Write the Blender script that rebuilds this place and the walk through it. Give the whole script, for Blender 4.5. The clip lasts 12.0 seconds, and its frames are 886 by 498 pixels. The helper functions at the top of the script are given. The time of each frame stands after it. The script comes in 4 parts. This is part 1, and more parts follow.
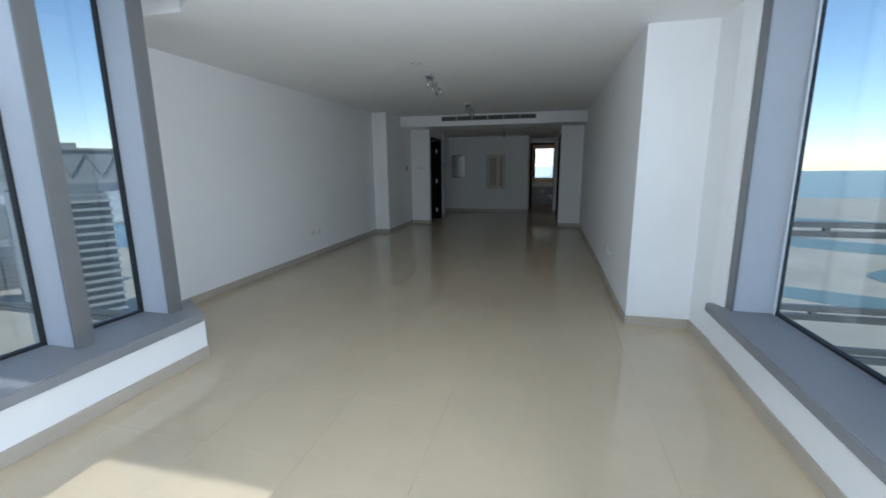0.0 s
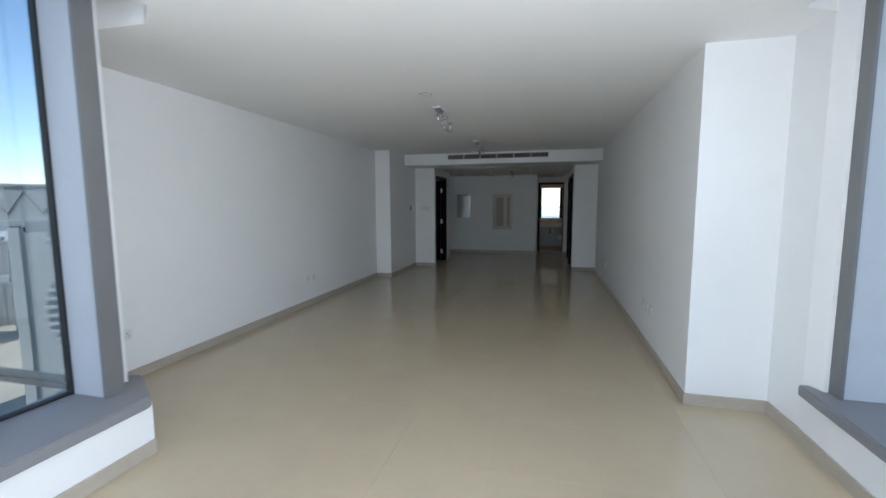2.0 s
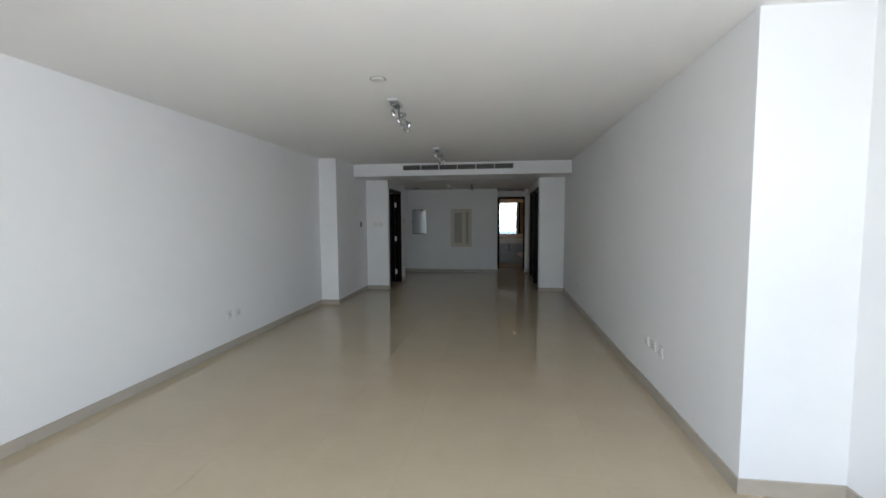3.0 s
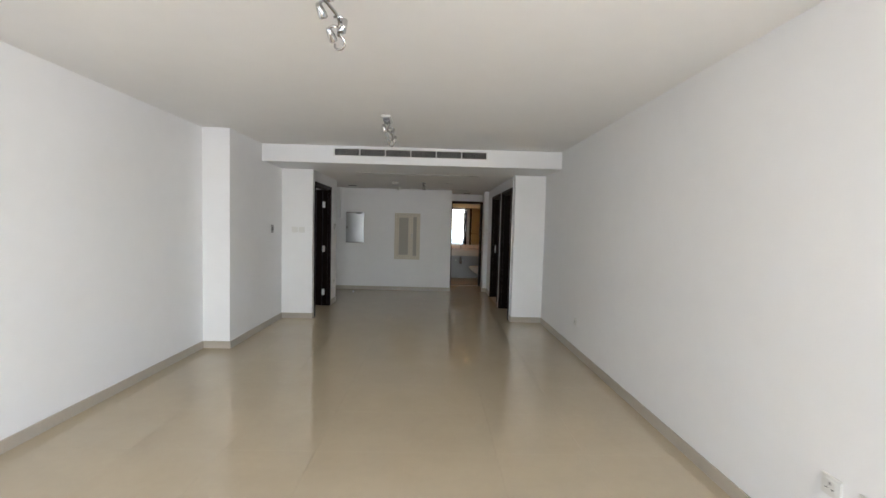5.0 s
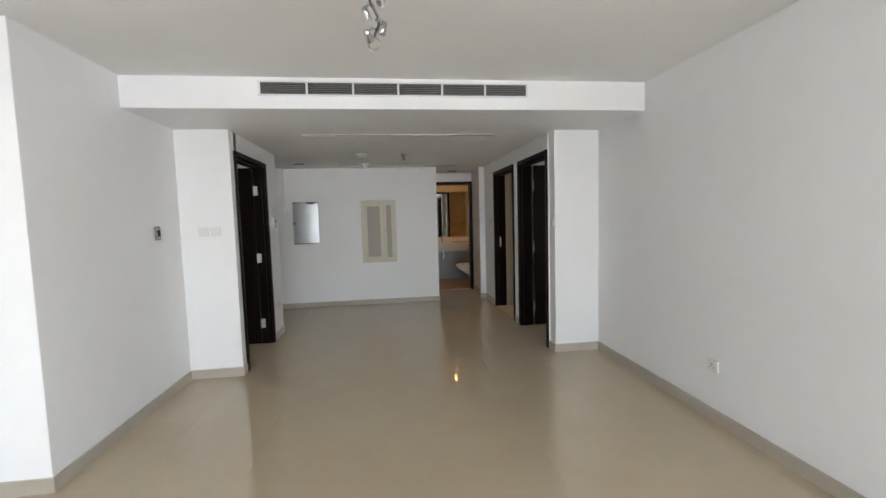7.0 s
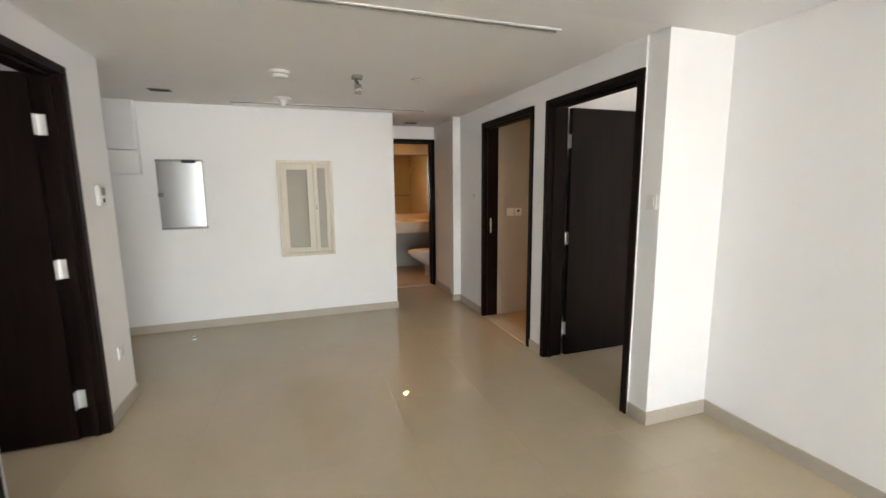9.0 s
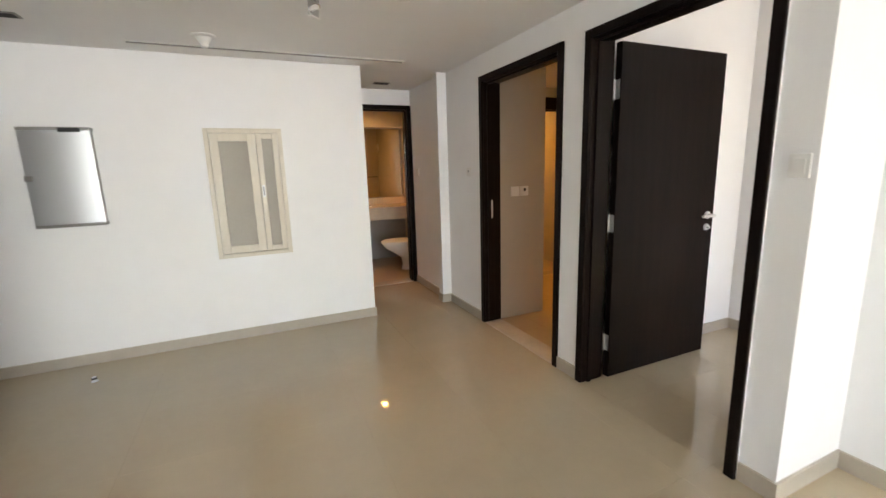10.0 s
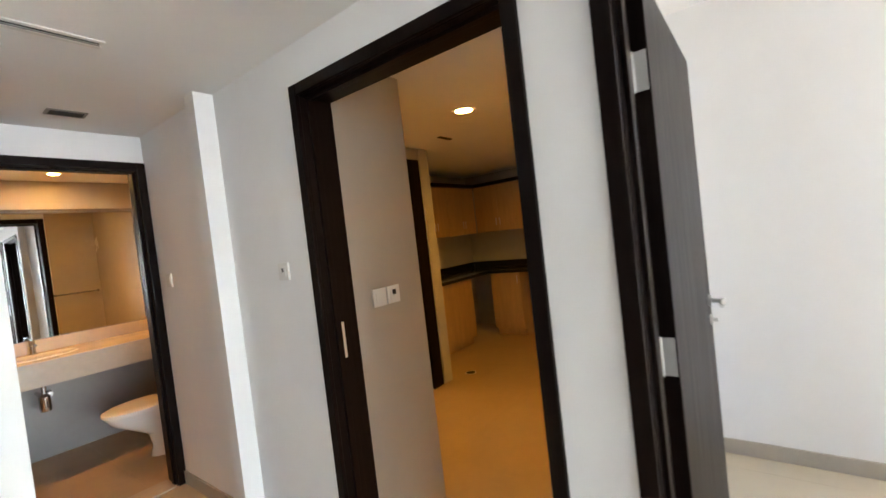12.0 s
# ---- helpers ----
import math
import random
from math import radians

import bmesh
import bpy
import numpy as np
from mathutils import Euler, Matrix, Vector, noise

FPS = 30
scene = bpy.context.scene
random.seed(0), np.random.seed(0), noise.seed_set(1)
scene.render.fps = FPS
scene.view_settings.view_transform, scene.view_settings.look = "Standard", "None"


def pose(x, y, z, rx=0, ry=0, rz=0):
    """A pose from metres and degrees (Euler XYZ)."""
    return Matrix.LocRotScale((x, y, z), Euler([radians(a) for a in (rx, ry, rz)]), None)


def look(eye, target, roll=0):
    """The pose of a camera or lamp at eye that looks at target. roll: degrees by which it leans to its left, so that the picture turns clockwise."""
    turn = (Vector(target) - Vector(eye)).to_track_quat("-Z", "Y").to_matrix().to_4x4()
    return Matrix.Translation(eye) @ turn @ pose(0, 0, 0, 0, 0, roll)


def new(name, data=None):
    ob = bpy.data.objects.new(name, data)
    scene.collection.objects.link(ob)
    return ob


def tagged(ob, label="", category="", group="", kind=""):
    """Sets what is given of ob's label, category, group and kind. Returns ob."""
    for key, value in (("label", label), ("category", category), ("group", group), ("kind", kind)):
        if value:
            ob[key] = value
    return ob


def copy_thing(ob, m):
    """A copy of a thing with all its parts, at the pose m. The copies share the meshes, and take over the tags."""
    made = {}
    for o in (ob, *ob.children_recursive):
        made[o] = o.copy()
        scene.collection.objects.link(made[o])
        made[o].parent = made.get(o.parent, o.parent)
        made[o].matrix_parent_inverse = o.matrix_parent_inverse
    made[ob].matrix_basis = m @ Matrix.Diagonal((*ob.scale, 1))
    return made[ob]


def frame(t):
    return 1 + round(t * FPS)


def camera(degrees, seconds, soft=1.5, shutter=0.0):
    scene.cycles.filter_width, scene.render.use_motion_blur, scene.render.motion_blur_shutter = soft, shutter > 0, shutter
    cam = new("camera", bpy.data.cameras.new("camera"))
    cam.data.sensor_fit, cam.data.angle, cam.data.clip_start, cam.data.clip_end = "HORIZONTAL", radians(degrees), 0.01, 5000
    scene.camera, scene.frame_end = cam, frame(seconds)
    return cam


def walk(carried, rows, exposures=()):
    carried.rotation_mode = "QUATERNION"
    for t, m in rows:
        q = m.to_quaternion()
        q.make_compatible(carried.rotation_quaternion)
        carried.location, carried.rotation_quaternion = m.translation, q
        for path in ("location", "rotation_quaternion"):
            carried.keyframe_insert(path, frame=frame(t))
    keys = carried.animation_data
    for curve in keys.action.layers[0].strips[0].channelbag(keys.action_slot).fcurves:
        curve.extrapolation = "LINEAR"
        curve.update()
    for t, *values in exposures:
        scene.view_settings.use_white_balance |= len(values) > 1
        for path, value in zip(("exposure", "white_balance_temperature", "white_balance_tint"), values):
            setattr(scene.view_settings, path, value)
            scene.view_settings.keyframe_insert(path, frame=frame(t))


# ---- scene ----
cam = camera(93.0, 12.0, soft=1.5, shutter=0.3)
PATH = [
    (0, (-0.735, -10.415, 1.458), (-1.212, -8.512, 1.07), -0.5),
    (0.5, (-0.776, -10.427, 1.468), (-1.408, -8.561, 1.122), -0.3),
    (1, (-0.852, -10.339, 1.478), (-1.499, -8.472, 1.169), -0.2),
    (1.5, (-0.957, -10.149, 1.481), (-1.54, -8.255, 1.213), -0.3),
    (2, (-1.011, -9.765, 1.49), (-1.497, -7.836, 1.279), -0.2),
    (2.5, (-1.158, -9.317, 1.525), (-1.525, -7.358, 1.359), -0.1),
    (3, (-1.308, -8.817, 1.511), (-1.573, -6.84, 1.369), -0.3),
    (5, (-1.748, -6.675, 1.506), (-1.706, -4.679, 1.4), 1.5),
    (5.5, (-1.913, -6.083, 1.494), (-1.838, -4.09, 1.347), -0.1),
    (6, (-2.003, -5.442, 1.467), (-1.974, -3.451, 1.283), 0.4),
    (6.5, (-2.138, -4.838, 1.478), (-1.925, -2.86, 1.279), -1.8),
    (7, (-2.223, -4.235, 1.482), (-1.968, -2.257, 1.329), -1.6),
    (7.2, (-2.246, -3.99, 1.488), (-1.977, -2.015, 1.325), -0.8),
    (8.8, (-2.45, -2.115, 1.461), (-1.915, -0.213, 1.164), 0.1),
    (9, (-2.466, -1.908, 1.496), (-1.827, -0.036, 1.2), -0.6),
    (9.5, (-2.413, -1.371, 1.438), (-1.721, 0.476, 1.106), -1.9),
    (10, (-2.353, -0.855, 1.422), (-1.559, 0.941, 1.045), -1.8),
    (10.5, (-2.252, -0.38, 1.438), (-1.35, 1.373, 1.101), -4.1),
    (11, (-2.055, 0.111, 1.449), (-0.968, 1.781, 1.275), -3.1),
    (11.3, (-1.959, 0.373, 1.443), (-0.627, 1.856, 1.314), -4.4),
    (11.5, (-1.854, 0.548, 1.453), (-0.364, 1.871, 1.275), -6.9),
    (11.8, (-1.703, 0.761, 1.465), (-0.112, 1.968, 1.348), -6.4),
    (12, (-1.617, 0.881, 1.456), (-0.026, 2.091, 1.399), -6.6),
]

walk(cam, [(t, look(eye, target, roll)) for t, eye, target, roll in PATH],
     [(0, 0.20, 5600, 6), (1.5, 0.35, 5650, 7), (2.5, 0.83, 5950, 9), (3, 0.98, 6050, 10), (5, 2.08, 6450, 13), (6, 2.44, 6400, 13), (7, 2.65, 6350, 13), (9, 3.50, 6750, 13), (10.5, 3.74, 6750, 13), (11.5, 4.07, 6300, 12), (12, 4.25, 6200, 11)])

# ---- light ----
SUN_EL, SUN_AZ = radians(42), radians(181)   # compass bearing of the sun, north is +y
world = bpy.data.worlds.new("world")
scene.world = world
world.use_nodes = True
wt = world.node_tree
sky = wt.nodes.new("ShaderNodeTexSky")
sky.sky_type, sky.sun_disc = "NISHITA", False
sky.altitude, sky.air_density, sky.dust_density, sky.ozone_density = 100, 1.0, 0.05, 1.5
sky.sun_elevation, sky.sun_rotation = SUN_EL, SUN_AZ
wt.links.new(sky.outputs["Color"], wt.nodes["Background"].inputs["Color"])
wt.nodes["Background"].inputs["Strength"].default_value = 0.135


def lamp(name, kind, m, energy, color=(1, 1, 1), **extra):
    data = bpy.data.lights.new(name, kind)
    data.energy, data.color = energy, color
    for key, value in extra.items():
        if key == "angle":
            data.angle = value
        elif key == "size":
            data.shape, data.size, data.size_y = "RECTANGLE", value[0], value[1]
        elif key == "radius":
            data.shadow_soft_size = value
        elif key == "spot":
            data.spot_size, data.spot_blend = value, 0.6
    ob = new(name, data)
    ob.matrix_world = m
    return ob


sun_dir = Vector((math.sin(SUN_AZ) * math.cos(SUN_EL), math.cos(SUN_AZ) * math.cos(SUN_EL), math.sin(SUN_EL)))
lamp("sun", "SUN", look(sun_dir * 50, (0, 0, 0)), 3.3, (1.0, 0.95, 0.88), angle=radians(0.6))
# area lamps standing in for sky light at the bay and bedroom windows
lamp("bay_sky_light", "AREA", look((-1.35, -11.95, 1.6), (-1.35, 0, 4.4)), 15, (0.96, 0.98, 1.0), size=(3.9, 2.1))
lamp("bay_sky_light", "AREA", look((-3.45, -10.45, 1.5), (0.5, -10.35, 4.3)), 45, (0.96, 0.98, 1.0), size=(2.1, 2.0))
lamp("bay_sky_light", "AREA", look((0.50, -10.2, 1.5), (-3.5, -10.1, 4.4)), 94, (0.96, 0.98, 1.0), size=(2.6, 2.0))
lamp("bedroom_sky_light", "AREA", look((1.1, -3.0, 1.5), (1.1, 0, 1.2)), 2.4, (1.0, 0.97, 0.92), size=(1.1, 1.6))
# unseen source added to brighten the side room; no window is modelled there
lamp("side_room_fill_light", "AREA", look((-7.1, -0.6, 1.5), (-4.0, 0.4, 0.9)), 3.0, (1.0, 0.98, 0.95), size=(1.6, 1.5))
WARM, AMBER = (1.0, 0.44, 0.015), (1.0, 0.34, 0.03)
lamp("kitchen_light", "SPOT", look((0.97, 2.52, 2.32), (0.97, 2.53, 0)), 1.5, WARM, radius=0.06, spot=radians(150))
# second lamp added to brighten the units, with no fitting of its own
lamp("kitchen_light", "SPOT", look((2.75, 3.0, 2.32), (2.75, 3.01, 0)), 0.8, WARM, radius=0.06, spot=radians(150))
lamp("store_light", "SPOT", look((1.08, 4.5, 2.32), (1.08, 4.51, 0)), 1.6, AMBER, radius=0.05, spot=radians(150))
lamp("powder_light", "SPOT", look((-0.77, 5.25, 2.285), (-0.77, 5.26, 0)), 1.25, AMBER, radius=0.03, spot=radians(112))
lamp("powder_light", "SPOT", look((-1.5, 5.25, 2.285), (-1.5, 5.26, 0)), 0.9, AMBER, radius=0.03, spot=radians(112))


# ---- materials ----
def material(name, color, rough=0.5, metal=0.0, grain=0.0, scale=8.0, bump=0.0, bump_scale=60.0, coat=0.0,
             rough_var=0.0, stretch=(1, 1, 1), random_tone=0.0, second=None, spec=0.5, detail_scale=6.0):
    """A principled surface with variation at two scales, fine relief and uneven gloss."""
    mat = bpy.data.materials.new(name)
    mat.use_nodes = True
    nt = mat.node_tree
    n, link = nt.nodes, nt.links.new
    p = n["Principled BSDF"]
    p.inputs["Base Color"].default_value = (*color, 1)
    p.inputs["Roughness"].default_value, p.inputs["Metallic"].default_value = rough, metal
    p.inputs["Coat Weight"].default_value = coat
    p.inputs["Specular IOR Level"].default_value = spec
    tc = n.new("ShaderNodeTexCoord")
    mp = n.new("ShaderNodeMapping")
    mp.inputs["Scale"].default_value = stretch
    geo = n.new("ShaderNodeNewGeometry")
    link(geo.outputs["Position"], mp.inputs["Vector"])
    if grain:
        big = n.new("ShaderNodeTexNoise")
        big.inputs["Scale"].default_value, big.inputs["Detail"].default_value = scale, 6
        fine = n.new("ShaderNodeTexNoise")
        fine.inputs["Scale"].default_value, fine.inputs["Detail"].default_value = scale * detail_scale, 4
        link(mp.outputs[0], big.inputs["Vector"]), link(mp.outputs[0], fine.inputs["Vector"])
        mixn = n.new("ShaderNodeMath")
        mixn.operation = "MULTIPLY_ADD"
        link(fine.outputs["Fac"], mixn.inputs[0])
        mixn.inputs[1].default_value = 0.5
        link(big.outputs["Fac"], mixn.inputs[2])
        rng = n.new("ShaderNodeMapRange")
        rng.inputs["From Min"].default_value, rng.inputs["From Max"].default_value = 0.45, 1.05
        link(mixn.outputs[0], rng.inputs["Value"])
        mix = n.new("ShaderNodeMix")
        mix.data_type = "RGBA"
        link(rng.outputs[0], mix.inputs["Factor"])
        lo = [c * (1 - grain) for c in color]
        hi = second or [min(1, c * (1 + grain)) for c in color]
        mix.inputs["A"].default_value, mix.inputs["B"].default_value = (*lo, 1), (*hi, 1)
        out = mix.outputs["Result"]
        if random_tone:
            info = n.new("ShaderNodeObjectInfo")
            tone = n.new("ShaderNodeMapRange")
            tone.inputs["To Min"].default_value, tone.inputs["To Max"].default_value = 1 - random_tone, 1 + random_tone
            link(info.outputs["Random"], tone.inputs["Value"])
            mul = n.new("ShaderNodeVectorMath")
            mul.operation = "SCALE"
            link(out, mul.inputs[0]), link(tone.outputs[0], mul.inputs["Scale"])
            out = mul.outputs[0]
        link(out, p.inputs["Base Color"])
        if rough_var:
            rr = n.new("ShaderNodeMapRange")
            rr.inputs["To Min"].default_value, rr.inputs["To Max"].default_value = rough - rough_var, rough + rough_var
            link(big.outputs["Fac"], rr.inputs["Value"]), link(rr.outputs[0], p.inputs["Roughness"])
    if bump:
        bn = n.new("ShaderNodeTexNoise")
        bn.inputs["Scale"].default_value, bn.inputs["Detail"].default_value = bump_scale, 3
        link(mp.outputs[0], bn.inputs["Vector"])
        b = n.new("ShaderNodeBump")
        b.inputs["Strength"].default_value, b.inputs["Distance"].default_value = bump, 0.01
        link(bn.outputs["Fac"], b.inputs["Height"]), link(b.outputs[0], p.inputs["Normal"])
    return mat


def glowing(name, color, strength):
    mat = material(name, color, 0.4)
    p = mat.node_tree.nodes["Principled BSDF"]
    p.inputs["Emission Color"].default_value, p.inputs["Emission Strength"].default_value = (*color, 1), strength
    return mat


def clear_glass(name, tint):
    mat = bpy.data.materials.new(name)
    mat.use_nodes = True
    nt = mat.node_tree
    nt.nodes.remove(nt.nodes["Principled BSDF"])
    tr, gl, mx, lw, pw, ma = (nt.nodes.new(k) for k in ("ShaderNodeBsdfTransparent", "ShaderNodeBsdfGlossy", "ShaderNodeMixShader", "ShaderNodeLayerWeight", "ShaderNodeMath", "ShaderNodeMath"))
    tr.inputs["Color"].default_value = (*tint, 1)
    gl.inputs["Roughness"].default_value = 0.01
    lw.inputs["Blend"].default_value = 0.5
    pw.operation, ma.operation = "POWER", "MULTIPLY_ADD"
    pw.inputs[1].default_value, ma.inputs[1].default_value, ma.inputs[2].default_value = 5.0, 0.45, 0.09
    nt.links.new(lw.outputs["Facing"], pw.inputs[0])
    nt.links.new(pw.outputs[0], ma.inputs[0])
    nt.links.new(ma.outputs[0], mx.inputs[0])
    nt.links.new(tr.outputs[0], mx.inputs[1])
    nt.links.new(gl.outputs[0], mx.inputs[2])
    nt.links.new(mx.outputs[0], nt.nodes["Material Output"].inputs["Surface"])
    return mat


M_WALL = material("white_wall_paint", (0.87, 0.868, 0.866), 0.55, grain=0.02, scale=1.3, bump=0.06, bump_scale=90)
M_CEIL = material("white_ceiling_paint", (0.90, 0.893, 0.88), 0.8, grain=0.02, scale=0.9, bump=0.05, bump_scale=70)
M_TILE = material("polished_beige_tile", (0.515, 0.43, 0.305), 0.05, grain=0.035, scale=3.0, coat=0.0, rough_var=0.015, random_tone=0.005, spec=0.7)
M_GROUT = material("grout", (0.48, 0.40, 0.29), 0.5, grain=0.1, scale=20)
M_SKIRT = material("beige_skirting_tile", (0.46, 0.41, 0.34), 0.3, grain=0.06, scale=5, rough_var=0.06)
M_WENGE = material("dark_wenge_wood", (0.0085, 0.0046, 0.0036), 0.36, spec=0.085, grain=0.45, scale=2.2, stretch=(14, 14, 0.9), rough_var=0.08, bump=0.05, bump_scale=12)
M_STEEL = material("satin_steel", (0.70, 0.70, 0.69), 0.42, metal=0.7, grain=0.05, scale=30, rough_var=0.06)
M_DARK_CHROME = material("dark_steel", (0.16, 0.16, 0.165), 0.3, metal=1.0, grain=0.05, scale=25)
M_CHROME = material("chrome", (0.55, 0.55, 0.55), 0.13, metal=1.0, grain=0.02, scale=20)
M_ALU = material("grey_coated_aluminium", (0.50, 0.52, 0.57), 0.42, grain=0.03, scale=4, metal=0.0, rough_var=0.05)
M_ALU_EDGE = material("brushed_alu_edge", (0.20, 0.20, 0.205), 0.4, metal=0.3, grain=0.04, scale=8)
M_RAIL = material("dark_grey_steel", (0.075, 0.075, 0.072), 0.5, grain=0.1, scale=6)
# pale tone that puts a sun glint into the strip's colour
M_GLINT_BEAD = material("glint_bright_aluminium", (0.78, 0.79, 0.8), 0.35, metal=0.4, grain=0.02, scale=10)
M_SILL = material("grey_sill_panel", (0.235, 0.235, 0.25), 0.5, grain=0.06, scale=5, rough_var=0.06, bump=0.03, bump_scale=120)
M_GASKET = material("black_rubber_gasket", (0.012, 0.012, 0.014), 0.6, grain=0.1, scale=30)
M_GLASS = clear_glass("clear_glass", (0.93, 0.96, 0.965))
M_PLASTIC = material("white_plastic", (0.78, 0.77, 0.74), 0.35, grain=0.02, scale=15)
# near-black for rubber and buttons; also painted as shade inside slots
M_DARK = material("near_black_shade_and_rubber", (0.02, 0.02, 0.02), 0.7, grain=0.2, scale=20)
M_GREY_VANE = material("grey_vent_vane", (0.27, 0.26, 0.245), 0.5, grain=0.06, scale=20)
M_CREAM = material("cream_lacquered_wood", (0.66, 0.605, 0.50), 0.4, grain=0.05, scale=5, stretch=(6, 6, 0.7))
M_CREAM_MESH = material("cream_mesh_panel", (0.42, 0.39, 0.335), 0.7, grain=0.03, scale=60, bump=0.2, bump_scale=220)
M_MIRROR = material("silvered_mirror", (0.86, 0.88, 0.88), 0.015, metal=1.0, grain=0.01, scale=3)
M_CAB_MIRROR = material("brushed_mirror_steel", (0.52, 0.53, 0.54), 0.4, metal=0.85, grain=0.02, scale=5, stretch=(30, 1, 0.4), bump=0.02, bump_scale=4)
M_CERAMIC = material("white_ceramic", (0.82, 0.82, 0.8), 0.08, grain=0.01, scale=5, coat=0.3)
M_MARBLE = material("cream_marble", (0.62, 0.55, 0.46), 0.16, grain=0.09, scale=4, rough_var=0.04)
M_BEIGE_TILE = material("beige_wall_tile", (0.52, 0.44, 0.33), 0.25, grain=0.05, scale=3, rough_var=0.05)
M_GREY_TILE = material("grey_wall_tile", (0.33, 0.33, 0.33), 0.3, grain=0.05, scale=3)
M_MAPLE = material("honey_maple_veneer", (0.52, 0.34, 0.16), 0.38, grain=0.12, scale=2.5, stretch=(7, 7, 0.8), rough_var=0.06)
M_GRANITE = material("black_granite", (0.018, 0.018, 0.02), 0.12, grain=0.5, scale=60)
M_KFLOOR = material("matt_kitchen_tile", (0.42, 0.30, 0.165), 0.3, grain=0.07, scale=3, random_tone=0.03)
M_KWALL = material("beige_kitchen_wall", (0.47, 0.43, 0.36), 0.45, grain=0.04, scale=2.0, bump=0.03, bump_scale=80)
M_BULB = glowing("lamp_glow", (1.0, 0.52, 0.12), 24.0)
M_WATER = material("sea_water", (0.05, 0.10, 0.125), 0.25, grain=0.4, scale=0.012, bump=0.4, bump_scale=0.25)
M_LAGOON = material("shallow_lagoon_water", (0.13, 0.20, 0.19), 0.4, grain=0.15, scale=0.02)
M_SAND = material("pale_sand_ground", (0.44, 0.395, 0.31), 0.9, grain=0.18, scale=0.015)
M_CITY = material("pale_concrete_facade", (0.25, 0.255, 0.25), 0.8, grain=0.12, scale=0.05)
# low-contrast greys: distance haze is put into these facade colours
M_HAZE_A = material("haze_tinted_grey_facade", (0.235, 0.24, 0.235), 0.7, grain=0.08, scale=0.05)
M_HAZE_B = material("haze_tinted_pale_facade", (0.27, 0.275, 0.265), 0.7, grain=0.08, scale=0.05)
M_HAZE_C = material("haze_tinted_light_facade", (0.30, 0.31, 0.30), 0.7, grain=0.08, scale=0.05)
M_CITY_DARK = material("blue_grey_facade", (0.17, 0.185, 0.19), 0.5, grain=0.15, scale=0.05)
# pale tone that puts the haze of distance into the land's colour
M_FARLAND = material("haze_tinted_far_land", (0.42, 0.42, 0.40), 0.9, grain=0.2, scale=0.004)


# ---- mesh helpers ----
def add_box(bm, x0, x1, y0, y1, z0, z1, bevel=0.0):
    r = bmesh.ops.create_cube(bm, size=1.0)
    bmesh.ops.scale(bm, vec=(x1 - x0, y1 - y0, z1 - z0), verts=r["verts"])
    bmesh.ops.translate(bm, vec=((x0 + x1) / 2, (y0 + y1) / 2, (z0 + z1) / 2), verts=r["verts"])
    if bevel:
        edges = list({e for v in r["verts"] for e in v.link_edges})
        bmesh.ops.bevel(bm, geom=edges, offset=bevel, segments=2, profile=0.7, affect="EDGES")


def box(x0, x1, y0, y1, z0, z1, bevel=0.0):
    bm = bmesh.new()
    add_box(bm, x0, x1, y0, y1, z0, z1, bevel)
    return bm


def tube(p0, p1, r0, r1=None, seg=16, bm=None, caps=True):
    bm = bm or bmesh.new()
    p0, p1 = Vector(p0), Vector(p1)
    d = p1 - p0
    m = Matrix.Translation((p0 + p1) / 2) @ d.to_track_quat("Z", "Y").to_matrix().to_4x4()
    bmesh.ops.create_cone(bm, cap_ends=caps, segments=seg, radius1=r0, radius2=r0 if r1 is None else r1, depth=d.length, matrix=m)
    return bm


def lathe(profile, m=None, seg=24, bm=None, ring=False):
    """Turn a profile of (radius, height) round z; a ring joins its last point to its first and stays open in the middle."""
    bm = bm or bmesh.new()
    rings = []
    for r, h in profile:
        rings.append([bm.verts.new((r * math.cos(2 * math.pi * k / seg), r * math.sin(2 * math.pi * k / seg), h)) for k in range(seg)])
    for a, b in zip(rings, rings[1:] + (rings[:1] if ring else [])):
        for k in range(seg):
            bm.faces.new((a[k], a[(k + 1) % seg], b[(k + 1) % seg], b[k]))
    if not ring:
        bm.faces.new(list(reversed(rings[0])))
        bm.faces.new(rings[-1])
    if m is not None:
        bmesh.ops.transform(bm, matrix=m, verts=bm.verts)
    return bm


def prism(points, z0, z1, bm=None):
    """A polygon in plan, counter-clockwise, raised from z0 to z1."""
    bm = bm or bmesh.new()
    lo = [bm.verts.new((x, y, z0)) for x, y in points]
    hi = [bm.verts.new((x, y, z1)) for x, y in points]
    bm.faces.new(list(reversed(lo)))
    bm.faces.new(hi)
    for k in range(len(points)):
        j = (k + 1) % len(points)
        bm.faces.new((lo[k], lo[j], hi[j], hi[k]))
    return bm


